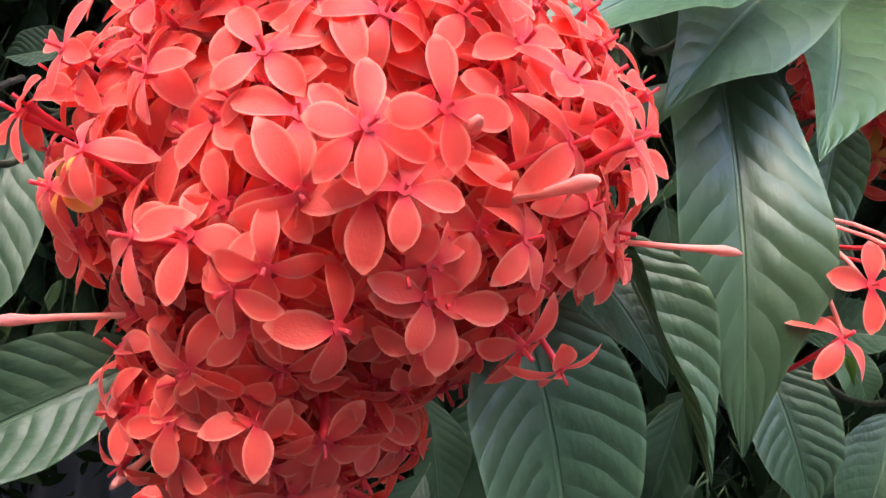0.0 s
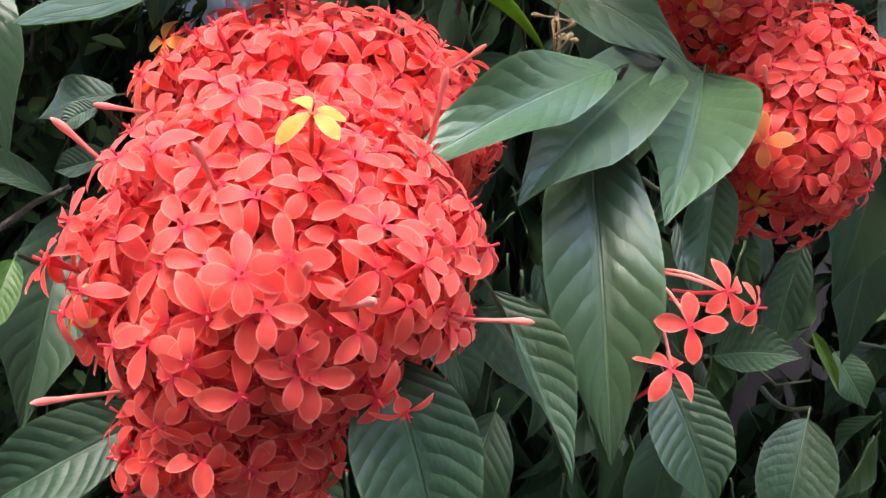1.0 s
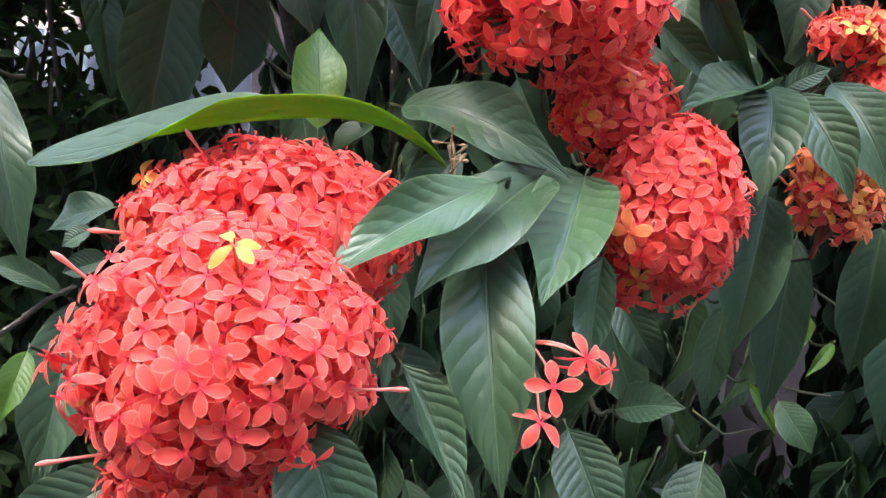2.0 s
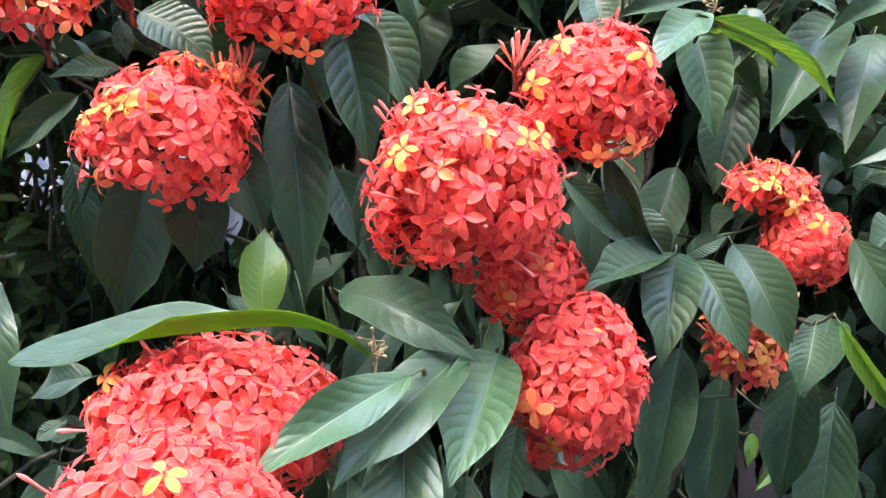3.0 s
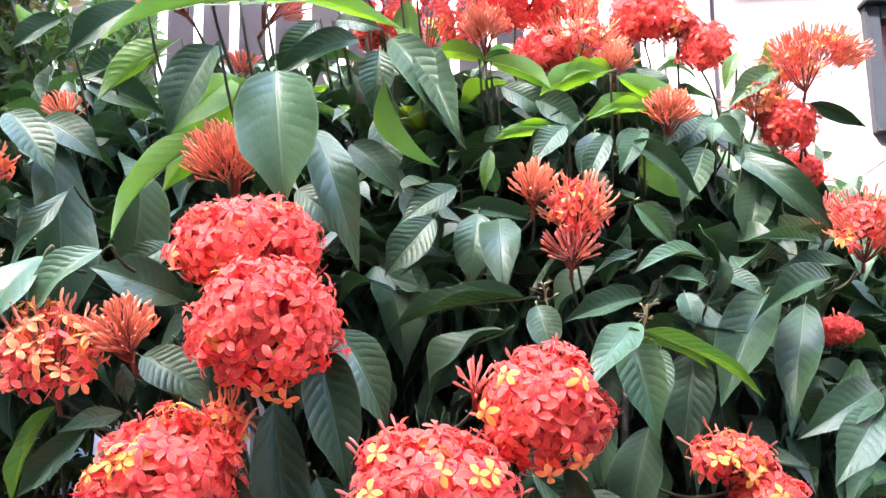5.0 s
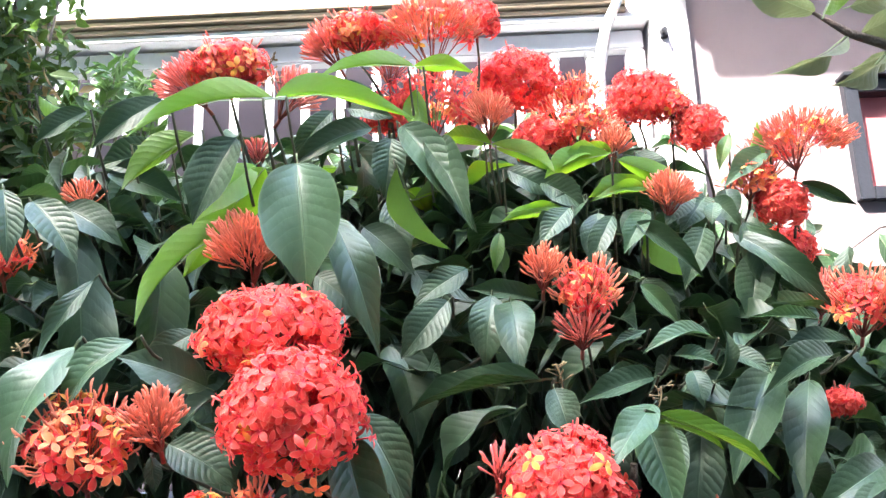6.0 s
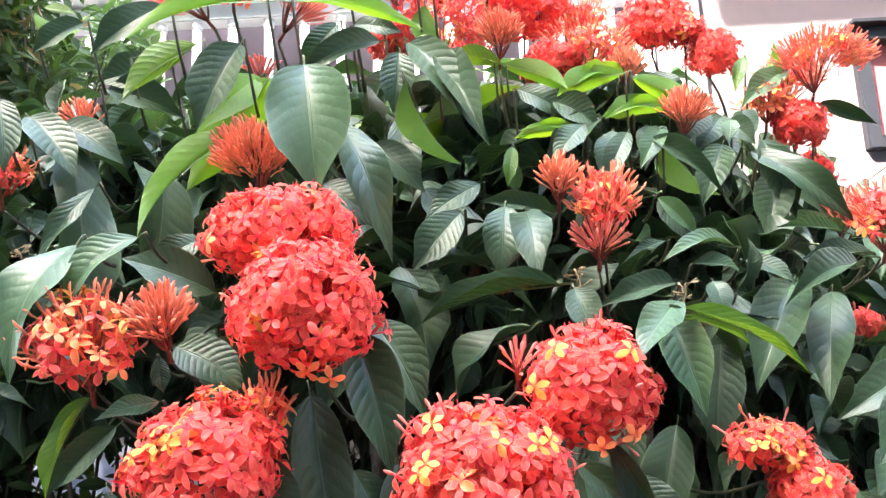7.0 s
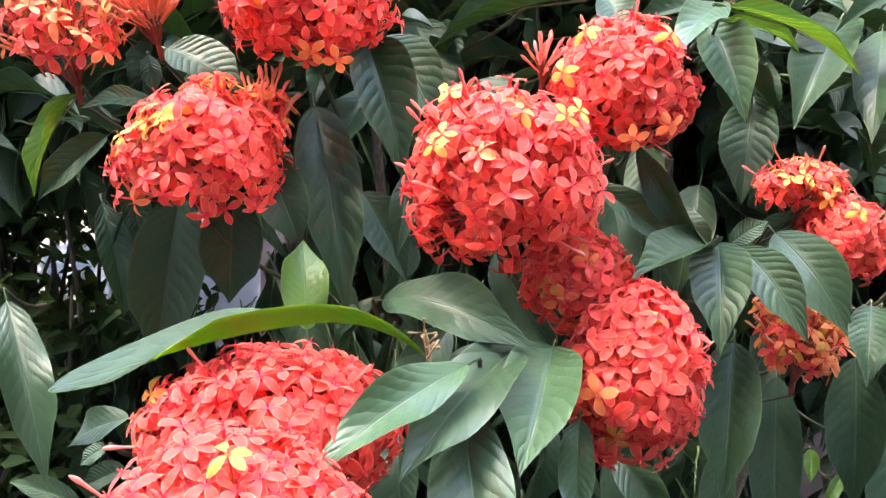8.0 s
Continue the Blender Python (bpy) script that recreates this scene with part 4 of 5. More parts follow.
leaf((-0.230, 0.603, 1.871), (-0.154, 0.598, 1.818), 0.044, (0.21, -0.90, 0.38), 1, 'dark')
leaf((0.341, 0.686, 1.904), (0.394, 0.678, 1.862), 0.037, (-0.06, -0.99, 0.12), 1, 'dark')
leaf((0.299, 0.690, 1.923), (0.358, 0.691, 1.886), 0.034, (0.06, -1.00, 0.06), 1, 'dark')
leaf((0.478, 0.739, 1.955), (0.517, 0.730, 1.914), 0.029, (-0.16, -0.99, 0.06), 1, 'dark')
leaf((0.568, 0.739, 1.886), (0.594, 0.720, 1.845), 0.030, (-0.32, -0.92, 0.23), 1, 'dark')
leaf((0.530, 0.707, 1.886), (0.492, 0.687, 1.838), 0.037, (-0.09, -0.90, 0.43), 1, 'dark')
leaf((0.496, 0.414, 1.386), (0.480, 0.392, 1.337), 0.029, (-0.34, -0.81, 0.48), 1, 'dark')
leaf((0.519, 0.424, 1.388), (0.572, 0.413, 1.317), 0.016, (-0.42, -0.89, -0.18), 1, 'lime')
leaf((0.558, 0.497, 1.449), (0.624, 0.476, 1.348), 0.043, (-0.30, -0.93, -0.15), 1, 'dark')
leaf((-0.009, 0.277, 1.322), (-0.025, 0.276, 1.311), 0.012, (-0.21, -0.91, 0.37), 0, 'dark')
leaf((-0.086, 0.440, 1.478), (-0.068, 0.438, 1.391), 0.026, (0.50, -0.86, 0.12), 1, 'dark')
leaf((-0.058, 0.431, 1.480), (-0.051, 0.430, 1.439), 0.017, (0.46, -0.88, 0.10), 1, 'dark')
leaf((-0.025, 0.386, 1.549), (-0.062, 0.356, 1.536), 0.017, (0.46, -0.76, 0.47), 1, 'light')
leaf((-0.083, 0.394, 1.555), (-0.107, 0.379, 1.477), 0.020, (-0.33, -0.91, 0.27), 1, 'lime')
leaf((-0.080, 0.436, 1.531), (-0.127, 0.419, 1.479), 0.027, (0.15, -0.97, 0.19), 1, 'dark')
leaf((-0.026, 0.423, 1.595), (0.036, 0.418, 1.557), 0.042, (0.22, -0.86, 0.46), 1, 'dark')
leaf((-0.033, 0.403, 1.585), (-0.029, 0.406, 1.556), 0.015, (0.46, -0.89, -0.01), 0, 'dark')
leaf((0.010, 0.553, 1.895), (-0.050, 0.528, 1.825), 0.043, (0.27, -0.96, 0.12), 1, 'under')
leaf((0.136, 0.595, 1.950), (0.043, 0.556, 1.889), 0.030, (0.28, -0.94, 0.18), 2, 'dark')
leaf((0.473, 0.674, 1.886), (0.394, 0.656, 1.865), 0.016, (0.14, -0.95, 0.28), 2, 'under')
leaf((0.366, 0.676, 1.866), (0.291, 0.655, 1.855), 0.012, (0.22, -0.95, 0.24), 1, 'under')
leaf((0.443, 0.635, 1.832), (0.514, 0.625, 1.760), 0.025, (-0.07, -1.00, 0.07), 2, 'dark')
leaf((0.457, 0.643, 1.845), (0.425, 0.624, 1.792), 0.028, (-0.11, -0.92, 0.38), 1, 'light')
leaf((0.420, 0.652, 1.846), (0.385, 0.637, 1.778), 0.028, (-0.14, -0.95, 0.28), 1, 'dark')
leaf((0.576, 0.692, 1.828), (0.670, 0.651, 1.721), 0.035, (-0.25, -0.96, 0.15), 2, 'dark')
leaf((0.661, 0.764, 1.961), (0.586, 0.736, 1.900), 0.033, (-0.03, -0.89, 0.45), 1, 'light')
leaf((0.448, 0.757, 1.963), (0.366, 0.727, 1.947), 0.017, (0.29, -0.93, 0.23), 2, 'under')
leaf((0.427, 0.736, 1.963), (0.352, 0.703, 1.919), 0.021, (0.19, -0.92, 0.35), 2, 'under')
leaf((0.463, 0.757, 1.962), (0.524, 0.738, 1.924), 0.022, (-0.22, -0.97, 0.14), 1, 'light')
leaf((0.436, 0.604, 1.752), (0.473, 0.597, 1.704), 0.019, (-0.07, -0.99, 0.09), 1, 'light')
leaf((0.626, 0.602, 1.705), (0.547, 0.578, 1.707), 0.014, (0.27, -0.89, 0.38), 1, 'light')
leaf((0.286, 0.643, 1.780), (0.276, 0.623, 1.817), 0.019, (0.15, -0.88, -0.44), 1, 'light')
leaf((0.615, 0.776, 1.990), (0.594, 0.769, 1.935), 0.019, (-0.29, -0.93, 0.23), 1, 'lime')
leaf((0.553, 0.682, 1.866), (0.544, 0.669, 1.834), 0.021, (-0.24, -0.88, 0.42), 1, 'light')
leaf((0.591, 0.690, 1.841), (0.617, 0.686, 1.739), 0.040, (-0.27, -0.96, -0.03), 1, 'dark')
leaf((0.535, 0.670, 1.831), (0.500, 0.657, 1.753), 0.039, (-0.26, -0.93, 0.26), 1, 'dark')
leaf((0.607, 0.701, 1.799), (0.575, 0.671, 1.711), 0.046, (-0.28, -0.87, 0.40), 1, 'dark')
leaf((0.370, 0.657, 1.860), (0.328, 0.638, 1.808), 0.032, (-0.00, -0.94, 0.34), 1, 'dark')

leaf((0.550, 0.660, 1.226), (0.540, 0.640, 1.195), 0.014, (-0.3, -0.9, 0.3), 1, 'lime')
leaf((0.581, 0.660, 1.200), (0.549, 0.640, 1.168), 0.013, (-0.2, -0.9, 0.4), 1, 'lime')
leaf((0.479, 0.600, 1.169), (0.504, 0.580, 1.125), 0.011, (-0.3, -0.85, 0.4), 1, 'lime')
leaf((0.536, 0.660, 1.134), (0.569, 0.640, 1.088), 0.036, (-0.3, -0.85, 0.4), 1, 'light')
# bunch of curled, wilting leaves
leaf((0.493, 0.550, 1.684), (0.415, 0.530, 1.667), 0.023, (0.1, -0.6, 0.8), 2, 'light')
leaf((0.450, 0.540, 1.666), (0.491, 0.530, 1.653), 0.019, (-0.2, -0.8, 0.6), 2, 'light')
leaf((0.493, 0.550, 1.641), (0.504, 0.540, 1.691), 0.016, (0.4, -0.9, 0.1), 2, 'dark')
leaf((0.507, 0.560, 1.671), (0.546, 0.540, 1.643), 0.024, (-0.1, -0.8, 0.5), 1, 'dark')
leaf((0.475, 0.570, 1.652), (0.477, 0.550, 1.613), 0.025, (-0.1, -0.95, 0.2), 1, 'light')
leaf((0.489, 0.580, 1.645), (0.461, 0.560, 1.589), 0.026, (-0.3, -0.9, 0.3), 1, 'dark')
leaf((0.428, 0.560, 1.695), (0.377, 0.540, 1.669), 0.011, (0.1, -0.8, 0.6), 1, 'dark')

# ---- single florets and long buds that stand out ----
def single(kind, place, way, size, parent, spin=0.0):
    q = Vector(way).normalized().to_track_quat("Z", "Y") @ Euler((0, 0, spin)).to_quaternion()
    f = new("bud" if kind in "bp" else "floret", FLORET[kind][int(spin * 7) % len(FLORET[kind])])
    f.parent = parent
    f.matrix_parent_inverse = parent.matrix_world.inverted()
    f.matrix_basis = Matrix.LocRotScale(Vector(place), q, (size, size, size))
    return f

# long buds and odd florets on the big head, which stands foremost
nearest = HEADS[0]
single("p", (0.040, 0.157, 1.252), (-0.87, -0.49, -0.03), 0.8, nearest, 0.2)
single("p", (0.155, 0.168, 1.287), (0.97, -0.20, 0.14), 0.8, nearest, 0.5)
single("p", (0.027, 0.189, 1.318), (-0.61, -0.45, 0.65), 0.9, nearest, 0.9)
single("p", (0.132, 0.193, 1.344), (0.11, -0.40, 0.91), 0.9, nearest, 0.9)
single("y", (0.099, 0.157, 1.343), (0.1, -0.6, 0.75), 0.85, nearest, 0.6)
single("y", (0.031, 0.168, 1.274), (-0.9, -0.5, 0.2), 0.9, nearest, 1.6)
second = HEADS[1]
single("o", (0.010, 0.270, 1.331), (-0.7, -0.7, 0.1), 0.95, second, 0.3)
single("y", (0.018, 0.275, 1.352), (-0.5, -0.7, 0.4), 0.9, second, 0.3)
fourth = HEADS[4]
single("o", (0.277, 0.297, 1.343), (-0.5, -0.85, 0.1), 0.95, fourth, 0.1)
single("o", (0.283, 0.361, 1.424), (0.1, -1, 0.2), 0.8, HEADS[3], 0.1)
single("r", (0.045, 0.333, 1.462), (0.1, -0.9, -0.2), 0.86, HEADS[6], 0.3)
single("r", (0.030, 0.335, 1.466), (-0.2, -0.8, -0.2), 0.86, HEADS[6], 0.9)

single("y", (0.189, 0.286, 1.499), (-0.42, -0.8, 0.5), 0.72, HEADS[2], 0.1)
single("y", (0.184, 0.286, 1.493), (-0.47, -0.8, 0.5), 0.72, HEADS[2], 0.8)
single("y", (0.236, 0.286, 1.511), (0.10, -0.8, 0.5), 0.72, HEADS[2], 0.3)
single("y", (0.262, 0.286, 1.508), (0.39, -0.8, 0.5), 0.72, HEADS[2], 0.5)
single("y", (0.270, 0.286, 1.511), (0.48, -0.8, 0.5), 0.72, HEADS[2], 0.1)
single("y", (0.194, 0.286, 1.524), (-0.36, -0.8, 0.5), 0.72, HEADS[2], 0.9)
single("y", (0.267, 0.340, 1.547), (-0.56, -0.8, 0.05), 0.8, HEADS[5], 0.4)
single("y", (0.338, 0.340, 1.570), (0.44, -0.8, 0.35), 0.8, HEADS[5], 0.2)
single("o", (0.336, 0.340, 1.510), (0.41, -0.8, -0.48), 0.8, HEADS[5], 0.7)
single("o", (0.312, 0.340, 1.502), (0.06, -0.8, -0.58), 0.8, HEADS[5], 0.1)
single("y", (0.283, 0.340, 1.574), (-0.33, -0.8, 0.42), 0.8, HEADS[5], 0.6)
single("y", (0.063, 0.335, 1.604), (-0.49, -0.8, -0.06), 0.8, HEADS[8], 0.4)
single("o", (0.120, 0.335, 1.558), (0.20, -0.8, -0.64), 0.8, HEADS[8], 0.2)
single("o", (0.103, 0.335, 1.564), (-0.01, -0.8, -0.56), 0.8, HEADS[8], 0.5)
single("y", (0.060, 0.385, 1.675), (-0.18, -0.8, 0.3), 0.8, HEADS[9], 0.4)
single("o", (0.011, 0.385, 1.676), (-0.79, -0.8, 0.3), 0.8, HEADS[9], 0.2)
single("y", (0.495, 0.518, 1.494), (0.0, -0.7, 0.7), 0.8, HEADS[14], 0.4)
single("y", (0.482, 0.518, 1.491), (0.0, -0.7, 0.7), 0.8, HEADS[14], 0.9)
single("y", (0.533, 0.503, 1.461), (0.1, -0.9, 0.3), 0.8, HEADS[13], 0.2)

# open sprig with long pink tubes beside the hanging leaf
sprig_foot = Vector((0.224, 0.263, 1.285))
bm = bmesh.new()
for end in ((0.234, 0.217, 1.278), (0.250, 0.230, 1.289), (0.261, 0.231, 1.284), (0.228, 0.211, 1.264)):
    tube(bm, bent(sprig_foot, end, (0, 0, 0.004), 6), [0.0007] * 6, 5)
sprig = part("flower_head", bm, PINKBUD, shrub, "sparse sprig of a few coral-pink florets on long tubes")
single("r", (0.233, 0.215, 1.279), (-0.1, -0.9, 0.3), 0.98, sprig, 0.1)
single("r", (0.249, 0.228, 1.290), (0.35, -0.85, 0.35), 0.95, sprig, 0.5)
single("r", (0.261, 0.229, 1.285), (0.85, -0.4, 0.2), 0.9, sprig, 0.3)
single("r", (0.228, 0.211, 1.263), (0.2, -0.5, 0.7), 0.95, sprig, 0.8)


def dry_twig(foot, top, spread, seed):
    """A spent flower stalk with knobbly dry ends."""
    rnd = random.Random(seed)
    bm = bmesh.new()
    foot, top = Vector(foot), Vector(top)
    tube(bm, bent(foot, top, (0.002, 0, 0), 5), [0.0009] * 5, 5)
    for k in range(11):
        a = foot.lerp(top, rnd.uniform(0.35, 1))
        b = a + Vector([rnd.uniform(-1, 1) for _ in range(3)]).normalized() * spread * rnd.uniform(0.5, 1)
        b.z = max(b.z, a.z)
        tube(bm, [a, a.lerp(b, 0.6), b, b + (b - a) * 0.15], [0.0005, 0.0004, 0.0012, 0.0006], 5)
    return part("spent_stalk", bm, DRY, shrub, "dry brown spent flower stalk")


dry_twig((0.178, 0.283, 1.358), (0.176, 0.289, 1.385), 0.012, 0)
dry_twig((0.401, 0.427, 1.609), (0.406, 0.426, 1.630), 0.014, 1)
dry_twig((0.049, 0.471, 1.939), (0.046, 0.461, 1.976), 0.014, 2)
dry_twig((0.328, 0.493, 1.629), (0.323, 0.491, 1.658), 0.014, 3)
dry_twig((-0.177, 0.448, 1.678), (-0.181, 0.444, 1.691), 0.014, 4)
dry_twig((0.565, 0.557, 1.442), (0.570, 0.559, 1.428), 0.012, 5)

# ---- pale bare sapling in front of the house ----
sapling = tagged(new("bare_sapling"), "thin pale grey bare stem rising behind the shrub", "sapling")
bpy.context.view_layer.update()
bm = bmesh.new()
tube(bm, [(0.40, 1.18, -0.03), (0.43, 1.16, 0.8), (0.455, 1.15, 1.6), (0.493, 1.044, 2.137), (0.490, 1.026, 2.207), (0.507, 1.007, 2.285), (0.542, 0.988, 2.361), (0.62, 1.12, 3.1)], [0.017, 0.016, 0.014, 0.0125, 0.012, 0.010, 0.0075, 0.004], 9)
part("trunk", bm, PALE_BARK, sapling)
bm = bmesh.new()
tube(bm, bent((0.530, 0.995, 2.333), (0.66, 1.2, 3.0), (0.01, 0, 0.05), 6), [0.005, 0.0045, 0.004, 0.0035, 0.003, 0.002], 6)
part("branch", bm, PALE_BARK, sapling)

# ---- tree whose branch hangs in at the side ----
OVERLEAF = leaf_material("tree_leaf", (0.045, 0.062, 0.034), (0.075, 0.092, 0.050), (0.13, 0.15, 0.09), (0.22, 0.26, 0.10), 0.30, 0.5, 0.4)
tree = tagged(new("small_tree"), "slender tree with large drooping leaves overhanging the shrub", "tree")
tree.location = (1.75, 0.75, 0)
bpy.context.view_layer.update()
bm = bmesh.new()
tube(bm, bent((1.75, 0.75, -0.03), (1.62, 0.70, 2.9), (0.05, 0, 0), 10), [0.045 - 0.003 * i for i in range(10)], 10)
part("trunk", bm, BARK, tree)
bm = bmesh.new()
tube(bm, [(1.655, 0.712, 2.1), (1.35, 0.66, 2.13), (0.723, 0.549, 2.003), (0.681, 0.544, 2.017), (0.640, 0.537, 2.041)], [0.016, 0.011, 0.006, 0.005, 0.002], 8)
part("branch", bm, BARK, tree)
# third blade: lime puts the light from behind into one leaf's colour
TREE_BLADES = [blade_data("leaf", 0.08, 0.15, 0.15, 60 + k, (mat, LEAF_STALK), 30, 8, 0.006) for k, mat in enumerate((OVERLEAF, OVERLEAF, LEAF_TOP["lime"]))]

ob = new("leaf", TREE_BLADES[0])
ob.parent, ob.matrix_parent_inverse = tree, tree.matrix_world.inverted()
ob.matrix_basis = leaf_matrix((0.642, 0.537, 2.041), (0.544, 0.504, 2.077), 0.033, (0, -0.5, -0.8))
ob = new("leaf", TREE_BLADES[2])
ob.parent, ob.matrix_parent_inverse = tree, tree.matrix_world.inverted()
ob.matrix_basis = leaf_matrix((0.653, 0.537, 2.039), (0.683, 0.568, 2.124), 0.041, (0, -0.5, -0.8))
ob = new("leaf", TREE_BLADES[1])
ob.parent, ob.matrix_parent_inverse = tree, tree.matrix_world.inverted()
ob.matrix_basis = leaf_matrix((0.680, 0.545, 2.015), (0.568, 0.514, 1.958), 0.019, (0, -0.5, -0.8))
ob = new("leaf", TREE_BLADES[0])
ob.parent, ob.matrix_parent_inverse = tree, tree.matrix_world.inverted()
ob.matrix_basis = leaf_matrix((0.723, 0.551, 1.996), (0.638, 0.520, 1.945), 0.024, (0, -0.5, -0.8))
ob = new("leaf", TREE_BLADES[1])
ob.parent, ob.matrix_parent_inverse = tree, tree.matrix_world.inverted()
ob.matrix_basis = leaf_matrix((0.693, 0.544, 2.017), (0.759, 0.537, 2.055), 0.038, (0, -0.5, -0.8))
ob = new("leaf", TREE_BLADES[0])
ob.parent, ob.matrix_parent_inverse = tree, tree.matrix_world.inverted()
ob.matrix_basis = leaf_matrix((0.692, 0.555, 2.056), (0.775, 0.576, 2.107), 0.033, (0, -0.5, -0.8))
ob = new("leaf", TREE_BLADES[1])
ob.parent, ob.matrix_parent_inverse = tree, tree.matrix_world.inverted()
ob.matrix_basis = leaf_matrix((0.765, 0.595, 2.030), (0.693, 0.582, 1.991), 0.027, (0, -0.5, -0.8))


# ---- long leaf that lies folded over the second flower head ----
def folded_leaf(rib, width):
    """A leaf along a curved midrib; its near half turns up towards the stalk, so that its pale underside shows."""
    bm = bmesh.new()
    uvl = bm.loops.layers.uv.new("UVMap")
    rows, cols = 48, 10
    rib = [Vector(p) for p in rib]
    for layer in (0, 1):
        grid = {}
        for j in range(rows + 1):
            t = j / rows
            f = t * (len(rib) - 1)
            i0 = min(int(f), len(rib) - 2)
            before, after = rib[max(i0 - 1, 0)], rib[min(i0 + 2, len(rib) - 1)]
            a, b, u = rib[i0], rib[i0 + 1], f - i0
            m0, m1 = (b - before) * 0.5, (after - a) * 0.5
            p = a * (2 * u ** 3 - 3 * u ** 2 + 1) + m0 * (u ** 3 - 2 * u ** 2 + u) + b * (3 * u ** 2 - 2 * u ** 3) + m1 * (u ** 3 - u ** 2)
            half = max(1.3 * t ** 0.75 * (1 - t) ** 0.60, 0.012) * width
            spread = min(1.0, max(0.0, (t - 0.32) / 0.34))
            turned = min(1.0, max(0.0, (t - 0.60) / 0.25))
            far = Vector((0, 0.80, 0.62)) * (0.10 + 0.90 * spread * spread * (3 - 2 * spread))
            near = Vector((0, -0.50, 0.75)).lerp(Vector((0, -0.80, -0.55)), turned) * 0.55
            for i in range(cols + 1):
                s = 2 * i / cols - 1
                k = abs(s)
                q = p + (far if s > 0 else near) * half * k + Vector((0, 0, 0.0010 * math.sin(52 * (t + 0.12 * k)) * math.sin(math.pi * k) - 0.0005 * layer))
                grid[j, i] = bm.verts.new(q)
        for j in range(rows):
            for i in range(cols):
                quad = [(j, i), (j, i + 1), (j + 1, i + 1), (j + 1, i)]
                face = bm.faces.new([grid[q] for q in (quad if layer else quad[::-1])])
                face.smooth, face.material_index = True, 1 if i < cols // 2 and j < 0.74 * rows else layer
                for loop, (a, b) in zip(face.loops, quad if layer else quad[::-1]):
                    loop[uvl].uv = (b / cols, a / rows)
    ob = part("leaf", bm, LEAF_TOP["dark"], shrub, "long folded leaf with its pale green underside showing")
    # pale underside, with the light through it put into its green
    ob.data.materials.append(LEAF_TOP["under"])
    return ob


folded_leaf(((0.175, 0.302, 1.369), (0.152, 0.289, 1.384), (0.125, 0.274, 1.391), (0.087, 0.263, 1.388), (0.044, 0.271, 1.379), (-0.003, 0.284, 1.366), (-0.059, 0.306, 1.351)), 0.056)


# ---- small-leaved shrub beside the house, with a sheet fence behind it ----
def leafy_stuff(name, parent, mat, spots, length, width, seed, label):
    """Many small folded leaves as one mesh."""
    rnd = random.Random(seed)
    V, Fc, UV = [], [], []
    shape = [(0, 0, 0), (0.5, 0.38, 0.10), (0.38, 0.75, 0.06), (0, 1, -0.05), (-0.38, 0.75, 0.06), (-0.5, 0.38, 0.10), (0, 0.4, 0.0), (0, 0.75, 0.0)]
    faces = [(0, 1, 6), (1, 2, 7, 6), (2, 3, 7), (3, 4, 7), (4, 5, 6, 7), (5, 0, 6)]
    for place, way in spots:
        s = rnd.uniform(0.7, 1.2)
        m = leaf_matrix(place, Vector(place) + Vector(way).normalized() * length * s, width * s, (rnd.uniform(-0.7, 0.7), -0.6, rnd.uniform(0, 1)))
        b = len(V)
        V.extend(tuple(m @ Vector((x, y, z))) for x, y, z in shape)
        for f in faces:
            Fc.append(tuple(b + i for i in f))
            UV.extend((shape[i][0] + 0.5, shape[i][1]) for i in f)
    me = bpy.data.meshes.new(name)
    me.from_pydata(V, [], Fc)
    me.polygons.foreach_set("use_smooth", [True] * len(Fc))
    me.uv_layers.new(name="UVMap").data.foreach_set("uv", np.array(UV).ravel())
    me.materials.append(mat)
    ob = new(name, me)
    ob.parent, ob.matrix_parent_inverse = parent, parent.matrix_world.inverted()
    return tagged(ob, label, kind="stuff")


SMALL_LEAF = leaf_material("small_leaf", (0.014, 0.032, 0.011), (0.036, 0.062, 0.021), (0.08, 0.12, 0.05), (0.14, 0.26, 0.03), 0.2, 0.62, 0.16)
PALE_LEAF = leaf_material("small_leaf_young_green", (0.06, 0.12, 0.04), (0.11, 0.19, 0.07), (0.2, 0.3, 0.12), (0.2, 0.38, 0.06), 0.25, 0.5, 0.4)
BROWN_LEAF = leaf_material("small_leaf_young_brown", (0.10, 0.07, 0.025), (0.17, 0.12, 0.04), (0.25, 0.2, 0.08), (0.40, 0.28, 0.06), 0.3, 0.5, 0.4)
side = tagged(new("small_leaved_shrub"), "dark small-leaved shrub with bronze young tips beside the flowering shrub", "shrub")
side.location = (-0.65, 1.15, 0)
bpy.context.view_layer.update()
rnd = random.Random(23)
spots, brown = [], []
